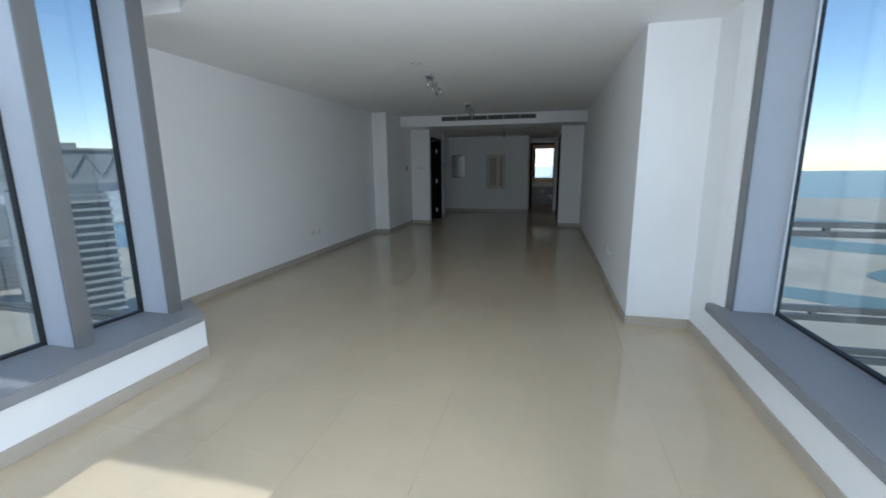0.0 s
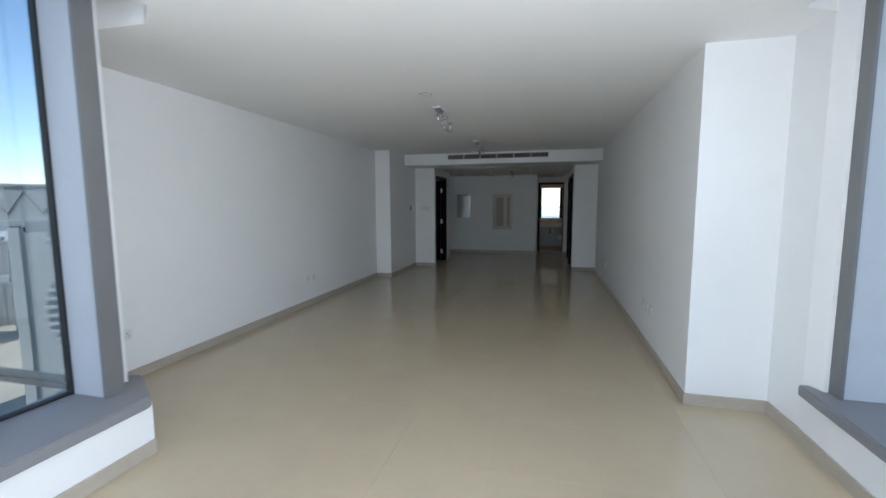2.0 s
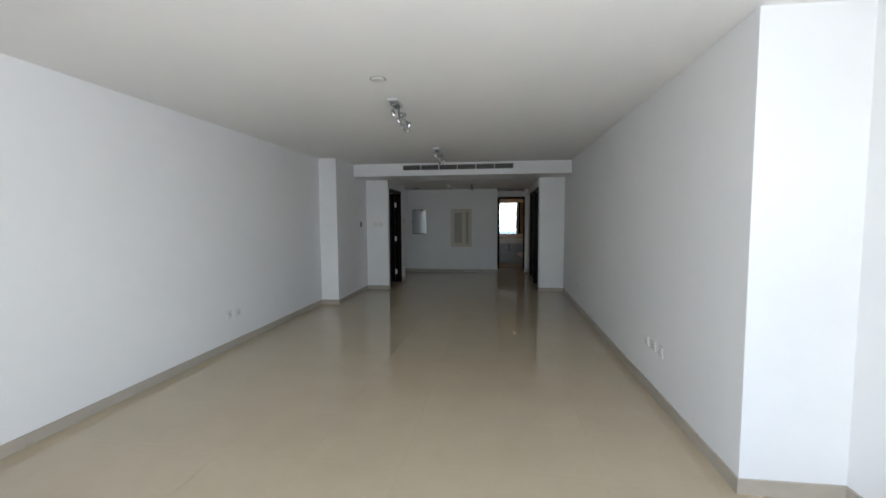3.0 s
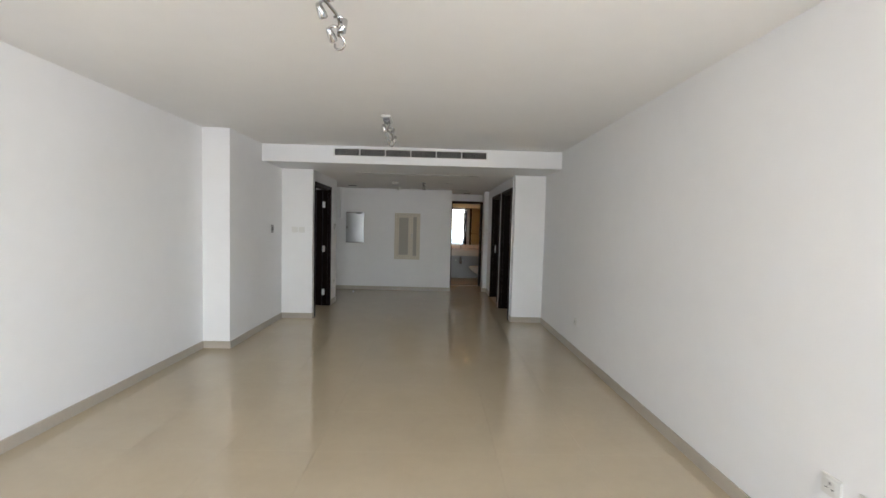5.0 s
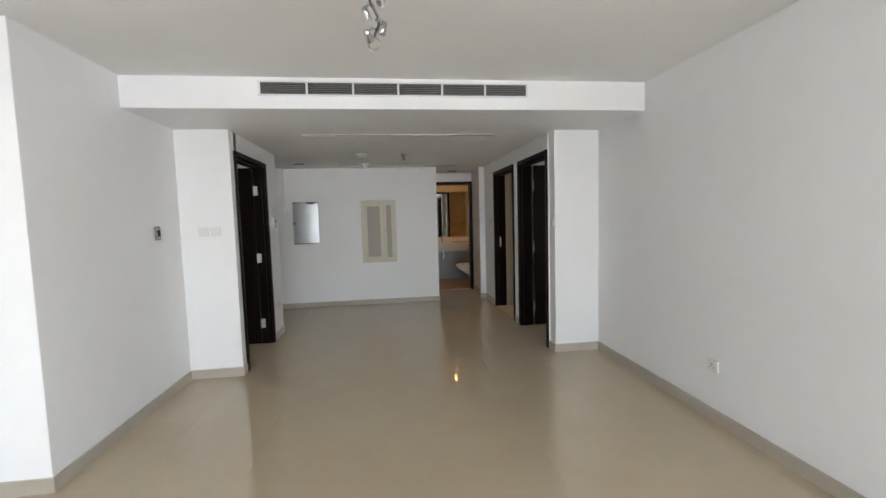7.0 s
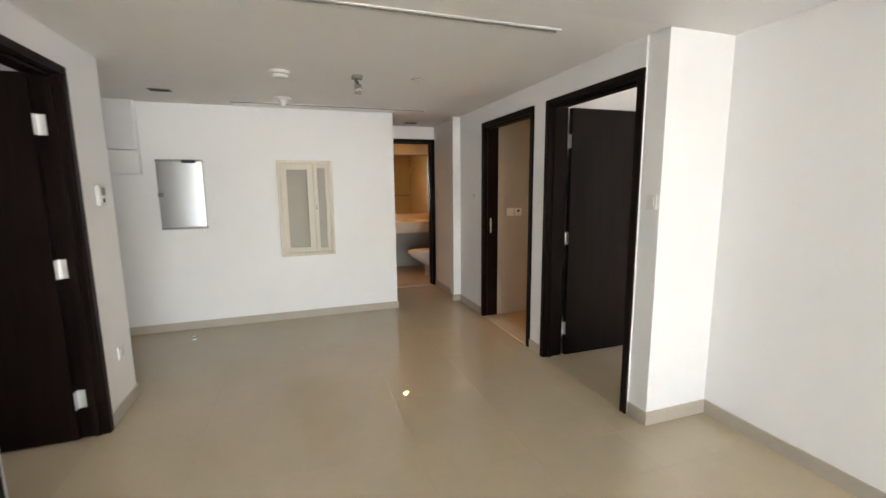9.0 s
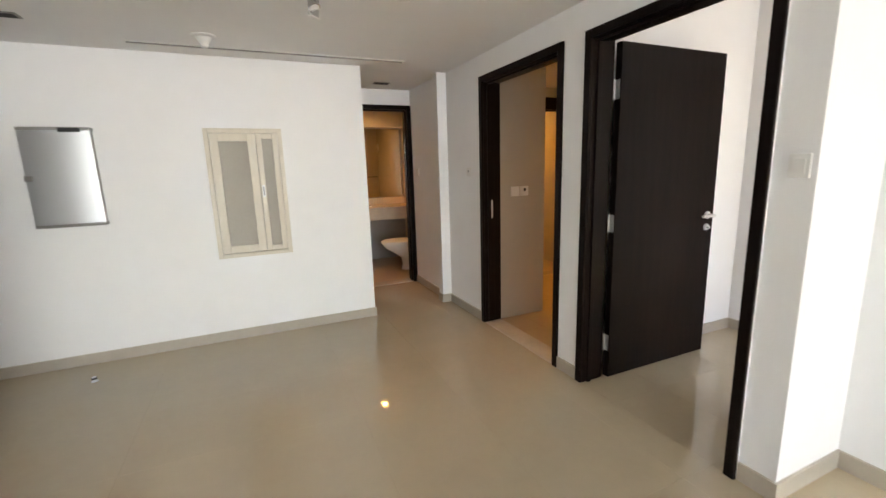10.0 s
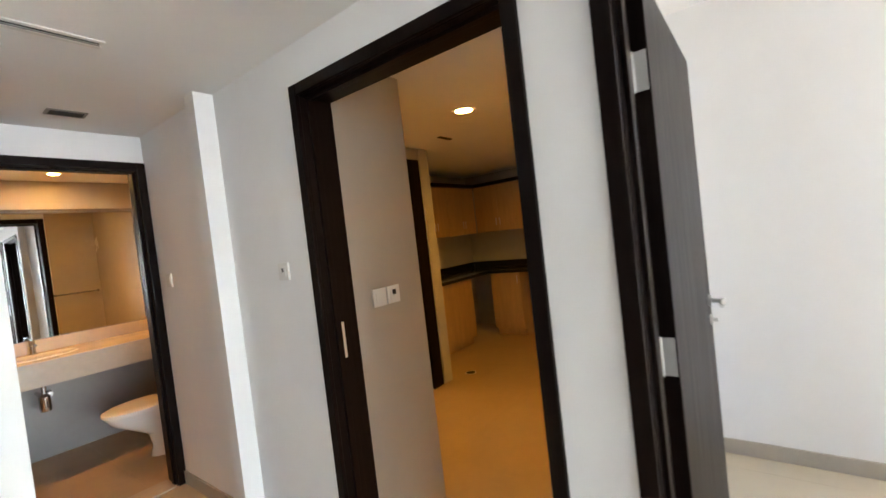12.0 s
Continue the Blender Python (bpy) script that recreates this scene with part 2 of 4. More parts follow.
def sheet(axis, at, thick, a0, a1, z0, z1, holes=()):
    """A wall across one axis, thick from at to at + thick, along a0..a1, with holes (a0, a1, z0, z1) right through it."""
    bm = bmesh.new()
    us = sorted({a0, a1, *[h[0] for h in holes], *[h[1] for h in holes]})
    vs = sorted({z0, z1, *[h[2] for h in holes], *[h[3] for h in holes]})

    def solid(i, j):
        if not (0 <= i < len(us) - 1 and 0 <= j < len(vs) - 1):
            return False
        u, v = (us[i] + us[i + 1]) / 2, (vs[j] + vs[j + 1]) / 2
        return not any(h[0] < u < h[1] and h[2] < v < h[3] for h in holes)

    cache = {}

    def vert(u, v, d):
        key = (round(u, 5), round(v, 5), d)
        if key not in cache:
            w = at + d * thick
            cache[key] = bm.verts.new((w, u, v) if axis == "x" else (u, w, v))
        return cache[key]

    for i in range(len(us) - 1):
        for j in range(len(vs) - 1):
            if not solid(i, j):
                continue
            q = [(us[i], vs[j]), (us[i + 1], vs[j]), (us[i + 1], vs[j + 1]), (us[i], vs[j + 1])]
            bm.faces.new([vert(u, v, 0) for u, v in q])
            bm.faces.new([vert(u, v, 1) for u, v in reversed(q)])
            for k, (di, dj) in enumerate(((0, -1), (1, 0), (0, 1), (-1, 0))):
                if not solid(i + di, j + dj):
                    (u0, v0), (u1, v1) = q[k], q[(k + 1) % 4]
                    bm.faces.new((vert(u0, v0, 0), vert(u0, v0, 1), vert(u1, v1, 1), vert(u1, v1, 0)))
    bmesh.ops.recalc_face_normals(bm, faces=bm.faces)
    return bm


def solid_mesh(name, bm, mat, smooth=False):
    bmesh.ops.recalc_face_normals(bm, faces=bm.faces)
    me = bpy.data.meshes.new(name)
    bm.to_mesh(me)
    bm.free()
    me.materials.append(mat)
    if smooth:
        me.polygons.foreach_set("use_smooth", [True] * len(me.polygons))
        me.set_sharp_from_angle(angle=radians(40))
    return me


def thing(name, label, category, m=None, group="", kind=""):
    """An Empty at the base of a thing, to parent its parts."""
    ob = new(name)
    ob.empty_display_size = 0.1
    if m is not None:
        ob.matrix_world = m
    return tagged(ob, label, category, group, kind)


def part(name, bm, mat, parent, label="", smooth=False):
    """A bmesh as one mesh object under a thing or part, in the parent's own coordinates."""
    ob = new(name, solid_mesh(name, bm, mat, smooth))
    ob.parent = parent
    return tagged(ob, label)


def structure(name, bm, mat, label, category):
    return tagged(new(name, solid_mesh(name, bm, mat)), label, category, "", "structure")


# ---- plan ----
H_LIV, H_LOW, TOP = 2.58, 2.345, 2.95
XR, XL, XC, XH = 0.0, -4.455, -4.14, -3.664     # east wall, west wall, west column face, hall's west wall
XE, XP = -0.5, -0.485                          # hall's east wall, end of its pier
Y_BH, Y_COL, Y_BACK, Y_BAY = -0.80, -1.71, 3.094, -11.7
DOOR_H, CASE = 2.17, 0.036                     # casing top, casing width

wall_label = "smooth white painted plaster wall"
structure("wall_east_living", sheet("x", XR, 0.2, -6.41, 0.0, 0, TOP), M_WALL, wall_label, "wall")
structure("wall_east_pier", sheet("y", 0.0, 0.15, XP, 0.2, 0, TOP), M_WALL, "white painted pier beside the hall opening", "wall")
hole_b = (0.145 + CASE, 1.18 - CASE, 0, DOOR_H - CASE)
hole_k = (1.375 + CASE, 2.45 - CASE, 0, DOOR_H - CASE)
structure("wall_east_hall", sheet("x", XE, 0.15, 0.15, 3.14, 0, TOP, (hole_b, hole_k)), M_WALL, "white painted hall wall with two door openings", "wall")
structure("wall_east_passage", sheet("x", -0.53, 0.18, 3.24, 4.12, 0, TOP), M_WALL, "white painted passage wall", "wall")
structure("wall_passage_pilaster", box(-0.6, -0.35, 3.14, 3.24, 0, TOP), M_WALL, "narrow white painted pilaster", "wall")
structure("wall_bay_return_east", prism([(0.2, -6.41), (0.2, -6.26), (0.98, -6.26), (0.98, -6.885), (0.60, -6.885), (0.555, -6.76), (0.53, -6.41)], 0, TOP), M_WALL, "white painted return wall beside the bay window", "wall")
structure("wall_bay_return_west", prism([(-3.6, -7.75), (-3.75, -7.87), (-4.655, -7.23), (-4.655, -7.2), (XL, -7.2)][::-1], 0, TOP), M_WALL, "white painted slanting return wall beside the bay window", "wall")
structure("wall_west_living", sheet("x", XL - 0.2, 0.2, -7.2, Y_COL, 0, TOP), M_WALL, wall_label, "wall")
structure("wall_west_column", sheet("x", XL - 0.2, XC - XL + 0.2, Y_COL, -0.035, 0, TOP), M_WALL, "white painted projecting column wall", "wall")
structure("wall_west_pier", sheet("y", -0.035, 0.185, XL - 0.2, XH, 0, TOP), M_WALL, "white painted pier beside the hall opening", "wall")
hole_l = (0.06 + CASE, 1.10 - CASE, 0, DOOR_H - CASE)
structure("wall_west_hall", sheet("x", XH - 0.15, 0.15, 0.15, 1.57, 0, TOP, (hole_l,)), M_WALL, "white painted hall wall with a door opening", "wall")
structure("wall_entry_south", sheet("y", 1.42, 0.15, -5.6, XH - 0.15, 0, TOP), M_WALL, wall_label, "wall")
structure("wall_entry_west", sheet("x", -5.8, 0.2, 1.42, 3.3, 0, TOP), M_WALL, wall_label, "wall")
structure("wall_back", sheet("y", Y_BACK, 0.15, -5.6, -1.365, 0, TOP), M_WALL, "white painted back wall of the hall", "wall")
structure("wall_west_passage", sheet("x", -1.515, 0.15, Y_BACK + 0.15, 4.12, 0, TOP), M_WALL, wall_label, "wall")
structure("wall_powder_south", sheet("y", 4.12, 0.15, -2.4, 0.05, 0, TOP, ((-1.365 + CASE, -0.53 - CASE, 0, DOOR_H - CASE),)), M_WALL, "white wall with the powder room's door opening", "wall")
structure("wall_powder_north", sheet("y", 5.76, 0.15, -2.4, 0.05, 0, TOP), M_GREY_TILE, "grey tiled powder room wall", "wall")
structure("wall_powder_east", sheet("x", -0.1, 0.15, 4.27, 5.76, 0, TOP), M_BEIGE_TILE, "beige tiled powder room wall", "wall")
structure("wall_powder_west", sheet("x", -2.4, 0.15, 4.27, 5.76, 0, TOP), M_BEIGE_TILE, "beige tiled powder room wall", "wall")

# rooms behind the doors
structure("wall_bedroom_east", sheet("x", 1.265, 0.215, 0.15, 1.4, 0, TOP), M_WALL, wall_label, "wall")
structure("wall_bedroom_north", sheet("y", 1.3, 0.1, XE + 0.15, 1.265, 0, TOP), M_WALL, wall_label, "wall")
structure("wall_bedroom_far_east", sheet("x", 2.3, 0.15, -3.05, 0.15, 0, TOP), M_WALL, wall_label, "wall")
structure("wall_bedroom_step", sheet("y", 0.15, 0.15, 1.48, 2.45, 0, TOP), M_WALL, wall_label, "wall")
structure("wall_bedroom_south", sheet("y", -3.2, 0.15, 0.2, 2.45, 0, TOP, ((0.55, 1.65, 0.6, 2.3),)), M_WALL, wall_label, "wall")
structure("wall_kitchen_stub", sheet("y", 2.41, 0.12, XE + 0.15, 0.155, 0, TOP), M_KWALL, "beige wall end inside the kitchen door", "wall")
structure("wall_kitchen_west", sheet("x", XE + 0.15, 0.15, 2.53, 3.52, 0, TOP), M_KWALL, "beige kitchen wall", "wall")
structure("wall_kitchen_north", sheet("y", 3.52, 0.12, XE + 0.15, 1.62, 0, TOP, ((0.54, 1.465, 0, 2.1),)), M_KWALL, "beige kitchen wall with a store doorway", "wall")
structure("wall_store_west", sheet("x", 0.42, 0.12, 3.64, 5.3, 0, TOP), M_KWALL, "beige store room wall", "wall")
structure("wall_store_north", sheet("y", 5.3, 0.12, 0.42, 1.74, 0, TOP), M_KWALL, "beige store room wall", "wall")
structure("wall_store_east", sheet("x", 1.62, 0.12, 4.75, 5.3, 0, TOP), M_KWALL, "beige store room wall", "wall")
structure("ceiling_store", box(0.42, 1.74, 4.755, 5.42, H_LOW, TOP), M_CEIL, "white painted store room ceiling", "ceiling")
structure("wall_kitchen_nib", sheet("x", 1.62, 0.12, 3.5, 4.6, 0, TOP), M_KWALL, "beige wall end beside the kitchen units", "wall")
structure("wall_kitchen_far_north", sheet("y", 4.6, 0.15, 1.62, 4.2, 0, TOP), M_KWALL, "beige kitchen wall", "wall")
structure("wall_kitchen_east", sheet("x", 4.05, 0.15, 1.2, 4.6, 0, TOP), M_KWALL, "beige kitchen wall", "wall")
structure("wall_kitchen_south", sheet("y", 1.28, 0.12, 1.48, 4.05, 0, TOP), M_KWALL, "beige kitchen wall", "wall")
structure("wall_west_room_north", sheet("y", 1.2, 0.14, -7.2, XH - 0.15, 0, TOP), M_WALL, wall_label, "wall")
structure("wall_west_room_west", sheet("x", -7.4, 0.15, -2.2, 1.34, 0, TOP), M_WALL, wall_label, "wall")
structure("wall_west_room_south", sheet("y", -2.3, 0.15, -7.4, -4.655, 0, TOP), M_WALL, wall_label, "wall")

# ceilings
bm = prism([(XL - 0.2, -7.2), (-3.85, -7.63), (-3.40, -7.62), (-3.17, -7.80), (-3.21, Y_BAY), (0.46, Y_BAY), (0.36, -6.86), (0.66, -6.72), (0.66, -6.26), (0.2, -6.26), (0.2, Y_BH), (XL - 0.2, Y_BH)], H_LIV, TOP)
structure("ceiling", bm, M_CEIL, "flat white painted living room ceiling", "ceiling")
bm = box(-5.6, XE + 0.0, 0.0, 4.12, H_LOW, TOP)
structure("ceiling_hall", bm, M_CEIL, "lower white painted hall ceiling", "ceiling")
structure("bulkhead", box(XC, XR, Y_BH, 0.0, H_LOW, TOP - 0.01), M_WALL, "white ceiling bulkhead over the hall opening", "bulkhead")
structure("ceiling_pocket_west", prism([(-3.15, Y_BAY), (-3.12, -7.6), (-3.88, -7.58), (-3.98, Y_BAY)], 2.88, TOP - 0.005), M_CEIL, "recessed curtain pocket along the window", "ceiling")
structure("ceiling_pocket_east", prism([(0.46, Y_BAY), (1.12, Y_BAY), (0.98, -6.72), (0.36, -6.72)], 2.88, TOP), M_CEIL, "recessed curtain pocket along the window", "ceiling")
structure("ceiling_bedroom", prism([(0.2, -3.2), (2.45, -3.2), (2.45, 0.3), (1.48, 0.3), (1.48, 1.34), (-0.35, 1.34), (-0.35, 0.15), (0.2, 0.15)], 2.6, TOP), M_CEIL, "white painted bedroom ceiling", "ceiling")
structure("ceiling_kitchen", box(XE + 0.15, 4.2, 1.345, 4.75, H_LOW, TOP), M_CEIL, "white painted kitchen ceiling", "ceiling")
structure("ceiling_powder", box(-2.4, 0.05, 4.27, 5.91, 2.3, TOP), M_CEIL, "white painted powder room ceiling", "ceiling")
structure("ceiling_west_room", box(-7.4, XL - 0.2, -2.3, 1.42, 2.6, TOP), M_CEIL, "white painted side room ceiling", "ceiling")
PLAN = [(-7.6, -2.4), (-4.66, -2.4), (-4.66, -7.26), (-3.88, -7.9), (-4.05, -11.85), (1.15, -11.85), (1.0, -6.8), (1.0, -6.28), (0.3, -6.2), (0.3, -3.3), (2.46, -3.3), (4.4, 0.15), (4.4, 6.1), (-7.6, 6.1)]
structure("roof_slab", prism(PLAN, TOP + 0.002, TOP + 0.3), M_CEIL, "concrete slab above the ceilings", "slab")

# base slab; tiles lie on it at the end of the file
structure("floor", prism(PLAN, -0.3, -0.0022), M_GROUT, "floor slab with beige grout under the tiles", "floor")


def skirting(x0, y0, x1, y1, nx, ny, h=0.085, t=0.012):
    """A tile skirting along a wall from one corner to another; (nx, ny) points into the room."""
    pts = [(x0, y0), (x1, y1), (x1 + nx * t, y1 + ny * t), (x0 + nx * t, y0 + ny * t)]
    structure("baseboard", prism(pts, 0, h), M_SKIRT, "beige tile skirting along the wall", "skirting")


E_ = 0.012
skirting(XR, -6.41, XR, -E_, -1, 0)
skirting(XR, 0, XP, 0, 0, -1)
skirting(XP, -E_, XP, 0.145, -1, 0)
skirting(XE, 1.18, XE, 1.375, -1, 0)
skirting(XE, 2.45, XE, 3.14 - E_, -1, 0)
skirting(XE, 3.14, -0.6 - E_, 3.14, 0, -1)
skirting(-0.6, 3.14, -0.6, 3.24, -1, 0)
skirting(-0.53, 3.24, -0.53, 4.10, -1, 0)
skirting(XL, -7.2, XL, Y_COL - E_, 1, 0)
skirting(XL, Y_COL, XC + E_, Y_COL, 0, -1)
skirting(XC, Y_COL, XC, -0.035 - E_, 1, 0)
skirting(XC, -0.035, XH, -0.035, 0, -1)
skirting(XH, -0.035 - E_, XH, 0.06, 1, 0)
skirting(XH, 1.10, XH, 1.57 + E_, 1, 0)
skirting(XH, 1.57, -5.6, 1.57, 0, 1)
skirting(-5.6, Y_BACK, -1.365 + E_, Y_BACK, 0, -1)
skirting(-1.365, Y_BACK, -1.365, 4.10, 1, 0)
skirting(-0.012, -6.41, 0.53, -6.41, 0, -1)
skirting(0.53, -6.41 - E_, 0.545, -6.76, -0.99, -0.06)
skirting(1.265, 0.15, 1.265, 1.3, -1, 0)
skirting(-0.35, 1.3, 1.253, 1.3, 0, -1)

# ---- light from the back of the bay, sills and windows ----
SILL_Z = 0.37
W_IN = [(-3.30, -7.85), (-3.36, Y_BAY)]        # inner face of the west sill wall
E_IN = [(0.545, -6.76), (0.49, Y_BAY)]          # inner face of the east sill wall


def along(seg, y):
    (xa, ya), (xb, yb) = seg
    return xa + (xb - xa) * (y - ya) / (yb - ya)


structure("sill_wall_west", prism([W_IN[0], (-3.66, -7.60), (-3.9, -7.6), (-4.0, Y_BAY), (W_IN[1][0], Y_BAY)], 0, 0.30), M_WALL, "white painted low wall under the bay window", "wall")
structure("sill_wall_east", prism([E_IN[0], (E_IN[1][0], Y_BAY), (1.12, Y_BAY), (1.0, -6.87), (0.6, -6.87)], 0, 0.30), M_WALL, "white painted low wall under the bay window", "wall")
structure("sill_wall_south", box(W_IN[1][0], E_IN[1][0], Y_BAY, Y_BAY + 0.12, 0, 0.30), M_WALL, "white painted low wall under the bay window", "wall")


def sill(points, label):
    bm = prism(points, 0.30, SILL_Z)
    bmesh.ops.recalc_face_normals(bm, faces=bm.faces)
    bmesh.ops.bevel(bm, geom=list(bm.edges), offset=0.008, segments=2, affect="EDGES")
    structure("window_sill", bm, M_SILL, label, "sill")


sill([(-3.27, -7.88), (-3.62, -7.64), (-3.85, -7.72), (-3.98, Y_BAY), (-3.31, Y_BAY)], "matt grey window sill panel over the low wall")
sill([(0.515, -6.79), (0.46, Y_BAY), (1.1, Y_BAY), (0.97, -6.79)], "matt grey window sill panel over the low wall")

skirting(W_IN[0][0], W_IN[0][1], W_IN[1][0], W_IN[1][1], 0.998, -0.05)
skirting(E_IN[0][0], E_IN[0][1], E_IN[1][0], E_IN[1][1], -0.998, 0.03)
skirting(W_IN[1][0], Y_BAY + 0.12, E_IN[1][0], Y_BAY + 0.12, 0, 1)


def mullion_post(window, x0, x1, y, width, lead):
    """A deep box post with a slim nosing towards the room; lead is the room side's x."""
    post = part("mullion", box(min(x0, x1), max(x0, x1), y - width / 2, y + width / 2, SILL_Z, 2.89, 0.006), M_ALU, window)
    d = 0.02 if lead > (x0 + x1) / 2 else -0.02
    part("nosing", box(min(lead, lead + d), max(lead, lead + d), y - width / 2 - 0.012, y + width / 2 + 0.012, SILL_Z, 2.89, 0.004), M_ALU_EDGE, post)


def bay_side(name, glass, lead, ys, label):
    """A run of glazing along a side of the bay: posts at ys, a pane, gaskets and a transom between each two."""
    win = thing(name, label, "window", kind="structure")
    for y, width in ys:
        mullion_post(win, along(glass, y), along(lead, y), y, width, along(lead, y))
    for (ya, wa), (yb, wb) in zip(ys, ys[1:]):
        y1, y0 = ya - wa / 2, yb + wb / 2
        xg1, xg0 = along(glass, y1), along(glass, y0)
        s = 1 if lead[0][0] > glass[0][0] else -1

        def strip(za, zb, t0, t1):
            return prism([(xg0 + t0 * s, y0), (xg1 + t0 * s, y1), (xg1 + t1 * s, y1), (xg0 + t1 * s, y0)], za, zb)
        pane = part("pane", strip(SILL_Z + 0.012, 2.88, 0.0, 0.012), M_GLASS, win)
        pane.visible_shadow = False
        part("gasket", strip(SILL_Z, SILL_Z + 0.016, -0.01, 0.025), M_GASKET, win)
        for yy in (y0, y1):
            xx = along(glass, yy)
            a, b = (yy, yy + 0.014) if yy == y0 else (yy - 0.014, yy)
            part("gasket", box(xx - 0.012, xx + 0.03 if s > 0 else xx + 0.012, a, b, SILL_Z, 2.88), M_GASKET, win)
        # east side only: the sun's glint along the glass edge, drawn as a strip
        if s < 0:
            part("glint_bead", box(along(glass, y1) - 0.034, along(glass, y1) - 0.02, y1 - 0.03, y1 - 0.0145, SILL_Z + 0.001, 2.88, 0.003), M_GLINT_BEAD, win, "bright strip beside the glass, coloured for its sun glint")
        part("transom", strip(2.79, 2.85, -0.06, 0.05), M_ALU_EDGE, win)
    return win


G_W, L_W = [(-3.77, -7.93), (-3.93, Y_BAY)], [(-3.50, -7.90), (-3.68, Y_BAY)]
G_E, L_E = [(0.92, -6.80), (1.05, Y_BAY)], [(0.635, -6.70), (0.77, Y_BAY)]
bay_side("window_1", G_W, L_W, [(-7.92, 0.09), (-8.56, 0.09), (-9.72, 0.09), (-10.9, 0.09), (-11.62, 0.09)], "tall bay window with deep grey aluminium posts")
bay_side("window_2", G_E, L_E, [(-6.93, 0.09), (-8.62, 0.09), (-9.75, 0.09), (-10.85, 0.09), (-11.62, 0.09)], "tall bay window with deep grey aluminium posts")

# south end of the bay
win = thing("window_3", "glazed end of the bay with grey aluminium posts", "window", kind="structure")
# unseen post at -3.2 is made wide to shade a strip of floor
for x, hw in ((-3.9, 0.05), (-3.2, 0.26), (-1.9, 0.05), (-0.6, 0.05), (0.9, 0.1)):
    part("mullion", box(x - hw, x + hw, Y_BAY, Y_BAY + 0.2, 0.30, 2.58, 0.006), M_ALU, win)
for xa, xb in ((-3.85, -3.46), (-2.94, -1.95), (-1.85, -0.65), (-0.55, 0.8)):
    pane = part("pane", box(xa, xb, Y_BAY + 0.03, Y_BAY + 0.042, 0.31, 2.57 if xb > -3 else 2.87), M_GLASS, win)
    pane.visible_shadow = False
    part("transom", box(xa, xb, Y_BAY, Y_BAY + 0.08, 0.30, 0.36), M_ALU_EDGE, win)
structure("ceiling_slab_edge", box(-3.3, 1.15, Y_BAY - 0.15, Y_BAY, 2.58, TOP), M_CEIL, "concrete slab edge above the end window", "slab")


# ---- doors ----
def hinge(leaf, x, y, z, s):
    """A steel butt hinge: two plates and a knuckle; s is the way the plates face."""
    h = part("hinge", box(x - 0.004, x + 0.05, y, y + s * 0.005, z - 0.05, z + 0.05, 0.0), M_STEEL, leaf, "satin steel hinge")
    part("knuckle", tube((x - 0.006, y + s * 0.004, z - 0.052), (x - 0.006, y + s * 0.004, z + 0.052), 0.007, seg=10), M_STEEL, h)


def lever(leaf, x, y, z, s, to):
    """A lever handle with rose and keyhole rose on the face at y, pointing along x towards to."""
    hd = part("handle", tube((x, y, z), (x, y + s * 0.012, z), 0.026, seg=20), M_STEEL, leaf, "satin steel lever handle", True)
    bm = tube((x, y + s * 0.012, z), (x, y + s * 0.055, z), 0.010, seg=14)
    tube((x - to * 0.008, y + s * 0.055, z), (x + to * 0.115, y + s * 0.055, z), 0.010, 0.009, seg=14, bm=bm)
    part("lever", bm, M_STEEL, hd, "", True)
    bm = tube((x, y, z - 0.085), (x, y + s * 0.010, z - 0.085), 0.024, seg=20)
    tube((x, y + s * 0.010, z - 0.085), (x, y + s * 0.03, z - 0.085), 0.009, seg=10, bm=bm)
    part("keyhole_rose", bm, M_STEEL, hd, "", True)


def casing(door, a0, a1, room, depth, top=DOOR_H, w=CASE):
    """Casings and linings of a door in a wall across x, in the door's own space: the room face at x=0, the wall to x=depth, from a0 to a1."""
    s = 1 if depth > 0 else -1

    def bx(xa, xb, ya, yb, za, zb, bev=0.004):
        return box(min(xa, xb), max(xa, xb), ya, yb, za, zb, bev)
    for xa, xb in ((-0.018 * s, -0.0005 * s), (depth + 0.0005 * s, depth + 0.018 * s)):
        part("casing", bx(xa, xb, a0, a0 + w + 0.012, 0, top), M_WENGE, door)
        part("casing", bx(xa, xb, a1 - w - 0.012, a1, 0, top), M_WENGE, door)
        part("casing", bx(xa, xb, a0 + w + 0.013, a1 - w - 0.013, top - w - 0.012, top), M_WENGE, door)
    part("lining", bx(0, depth, a0 + w - 0.001, a0 + w + 0.014, 0, top - w, 0), M_WENGE, door)
    part("lining", bx(0, depth, a1 - w - 0.014, a1 - w + 0.001, 0, top - w, 0), M_WENGE, door)
    part("lining", bx(0, depth, a0 + w + 0.014, a1 - w - 0.014, top - w - 0.014, top - w + 0.001, 0), M_WENGE, door)
    for ya, yb in ((a0 + w + 0.0142, a0 + w + 0.028), (a1 - w - 0.028, a1 - w - 0.0142)):
        part("stop", bx(depth * 0.22, depth * 0.22 + 0.03 * s, ya, yb, 0, top - w - 0.0142, 0.002), M_WENGE, door)
    part("stop", bx(depth * 0.22, depth * 0.22 + 0.03 * s, a0 + w + 0.0283, a1 - w - 0.0283, top - w - 0.028, top - w - 0.0142, 0.002), M_WENGE, door)


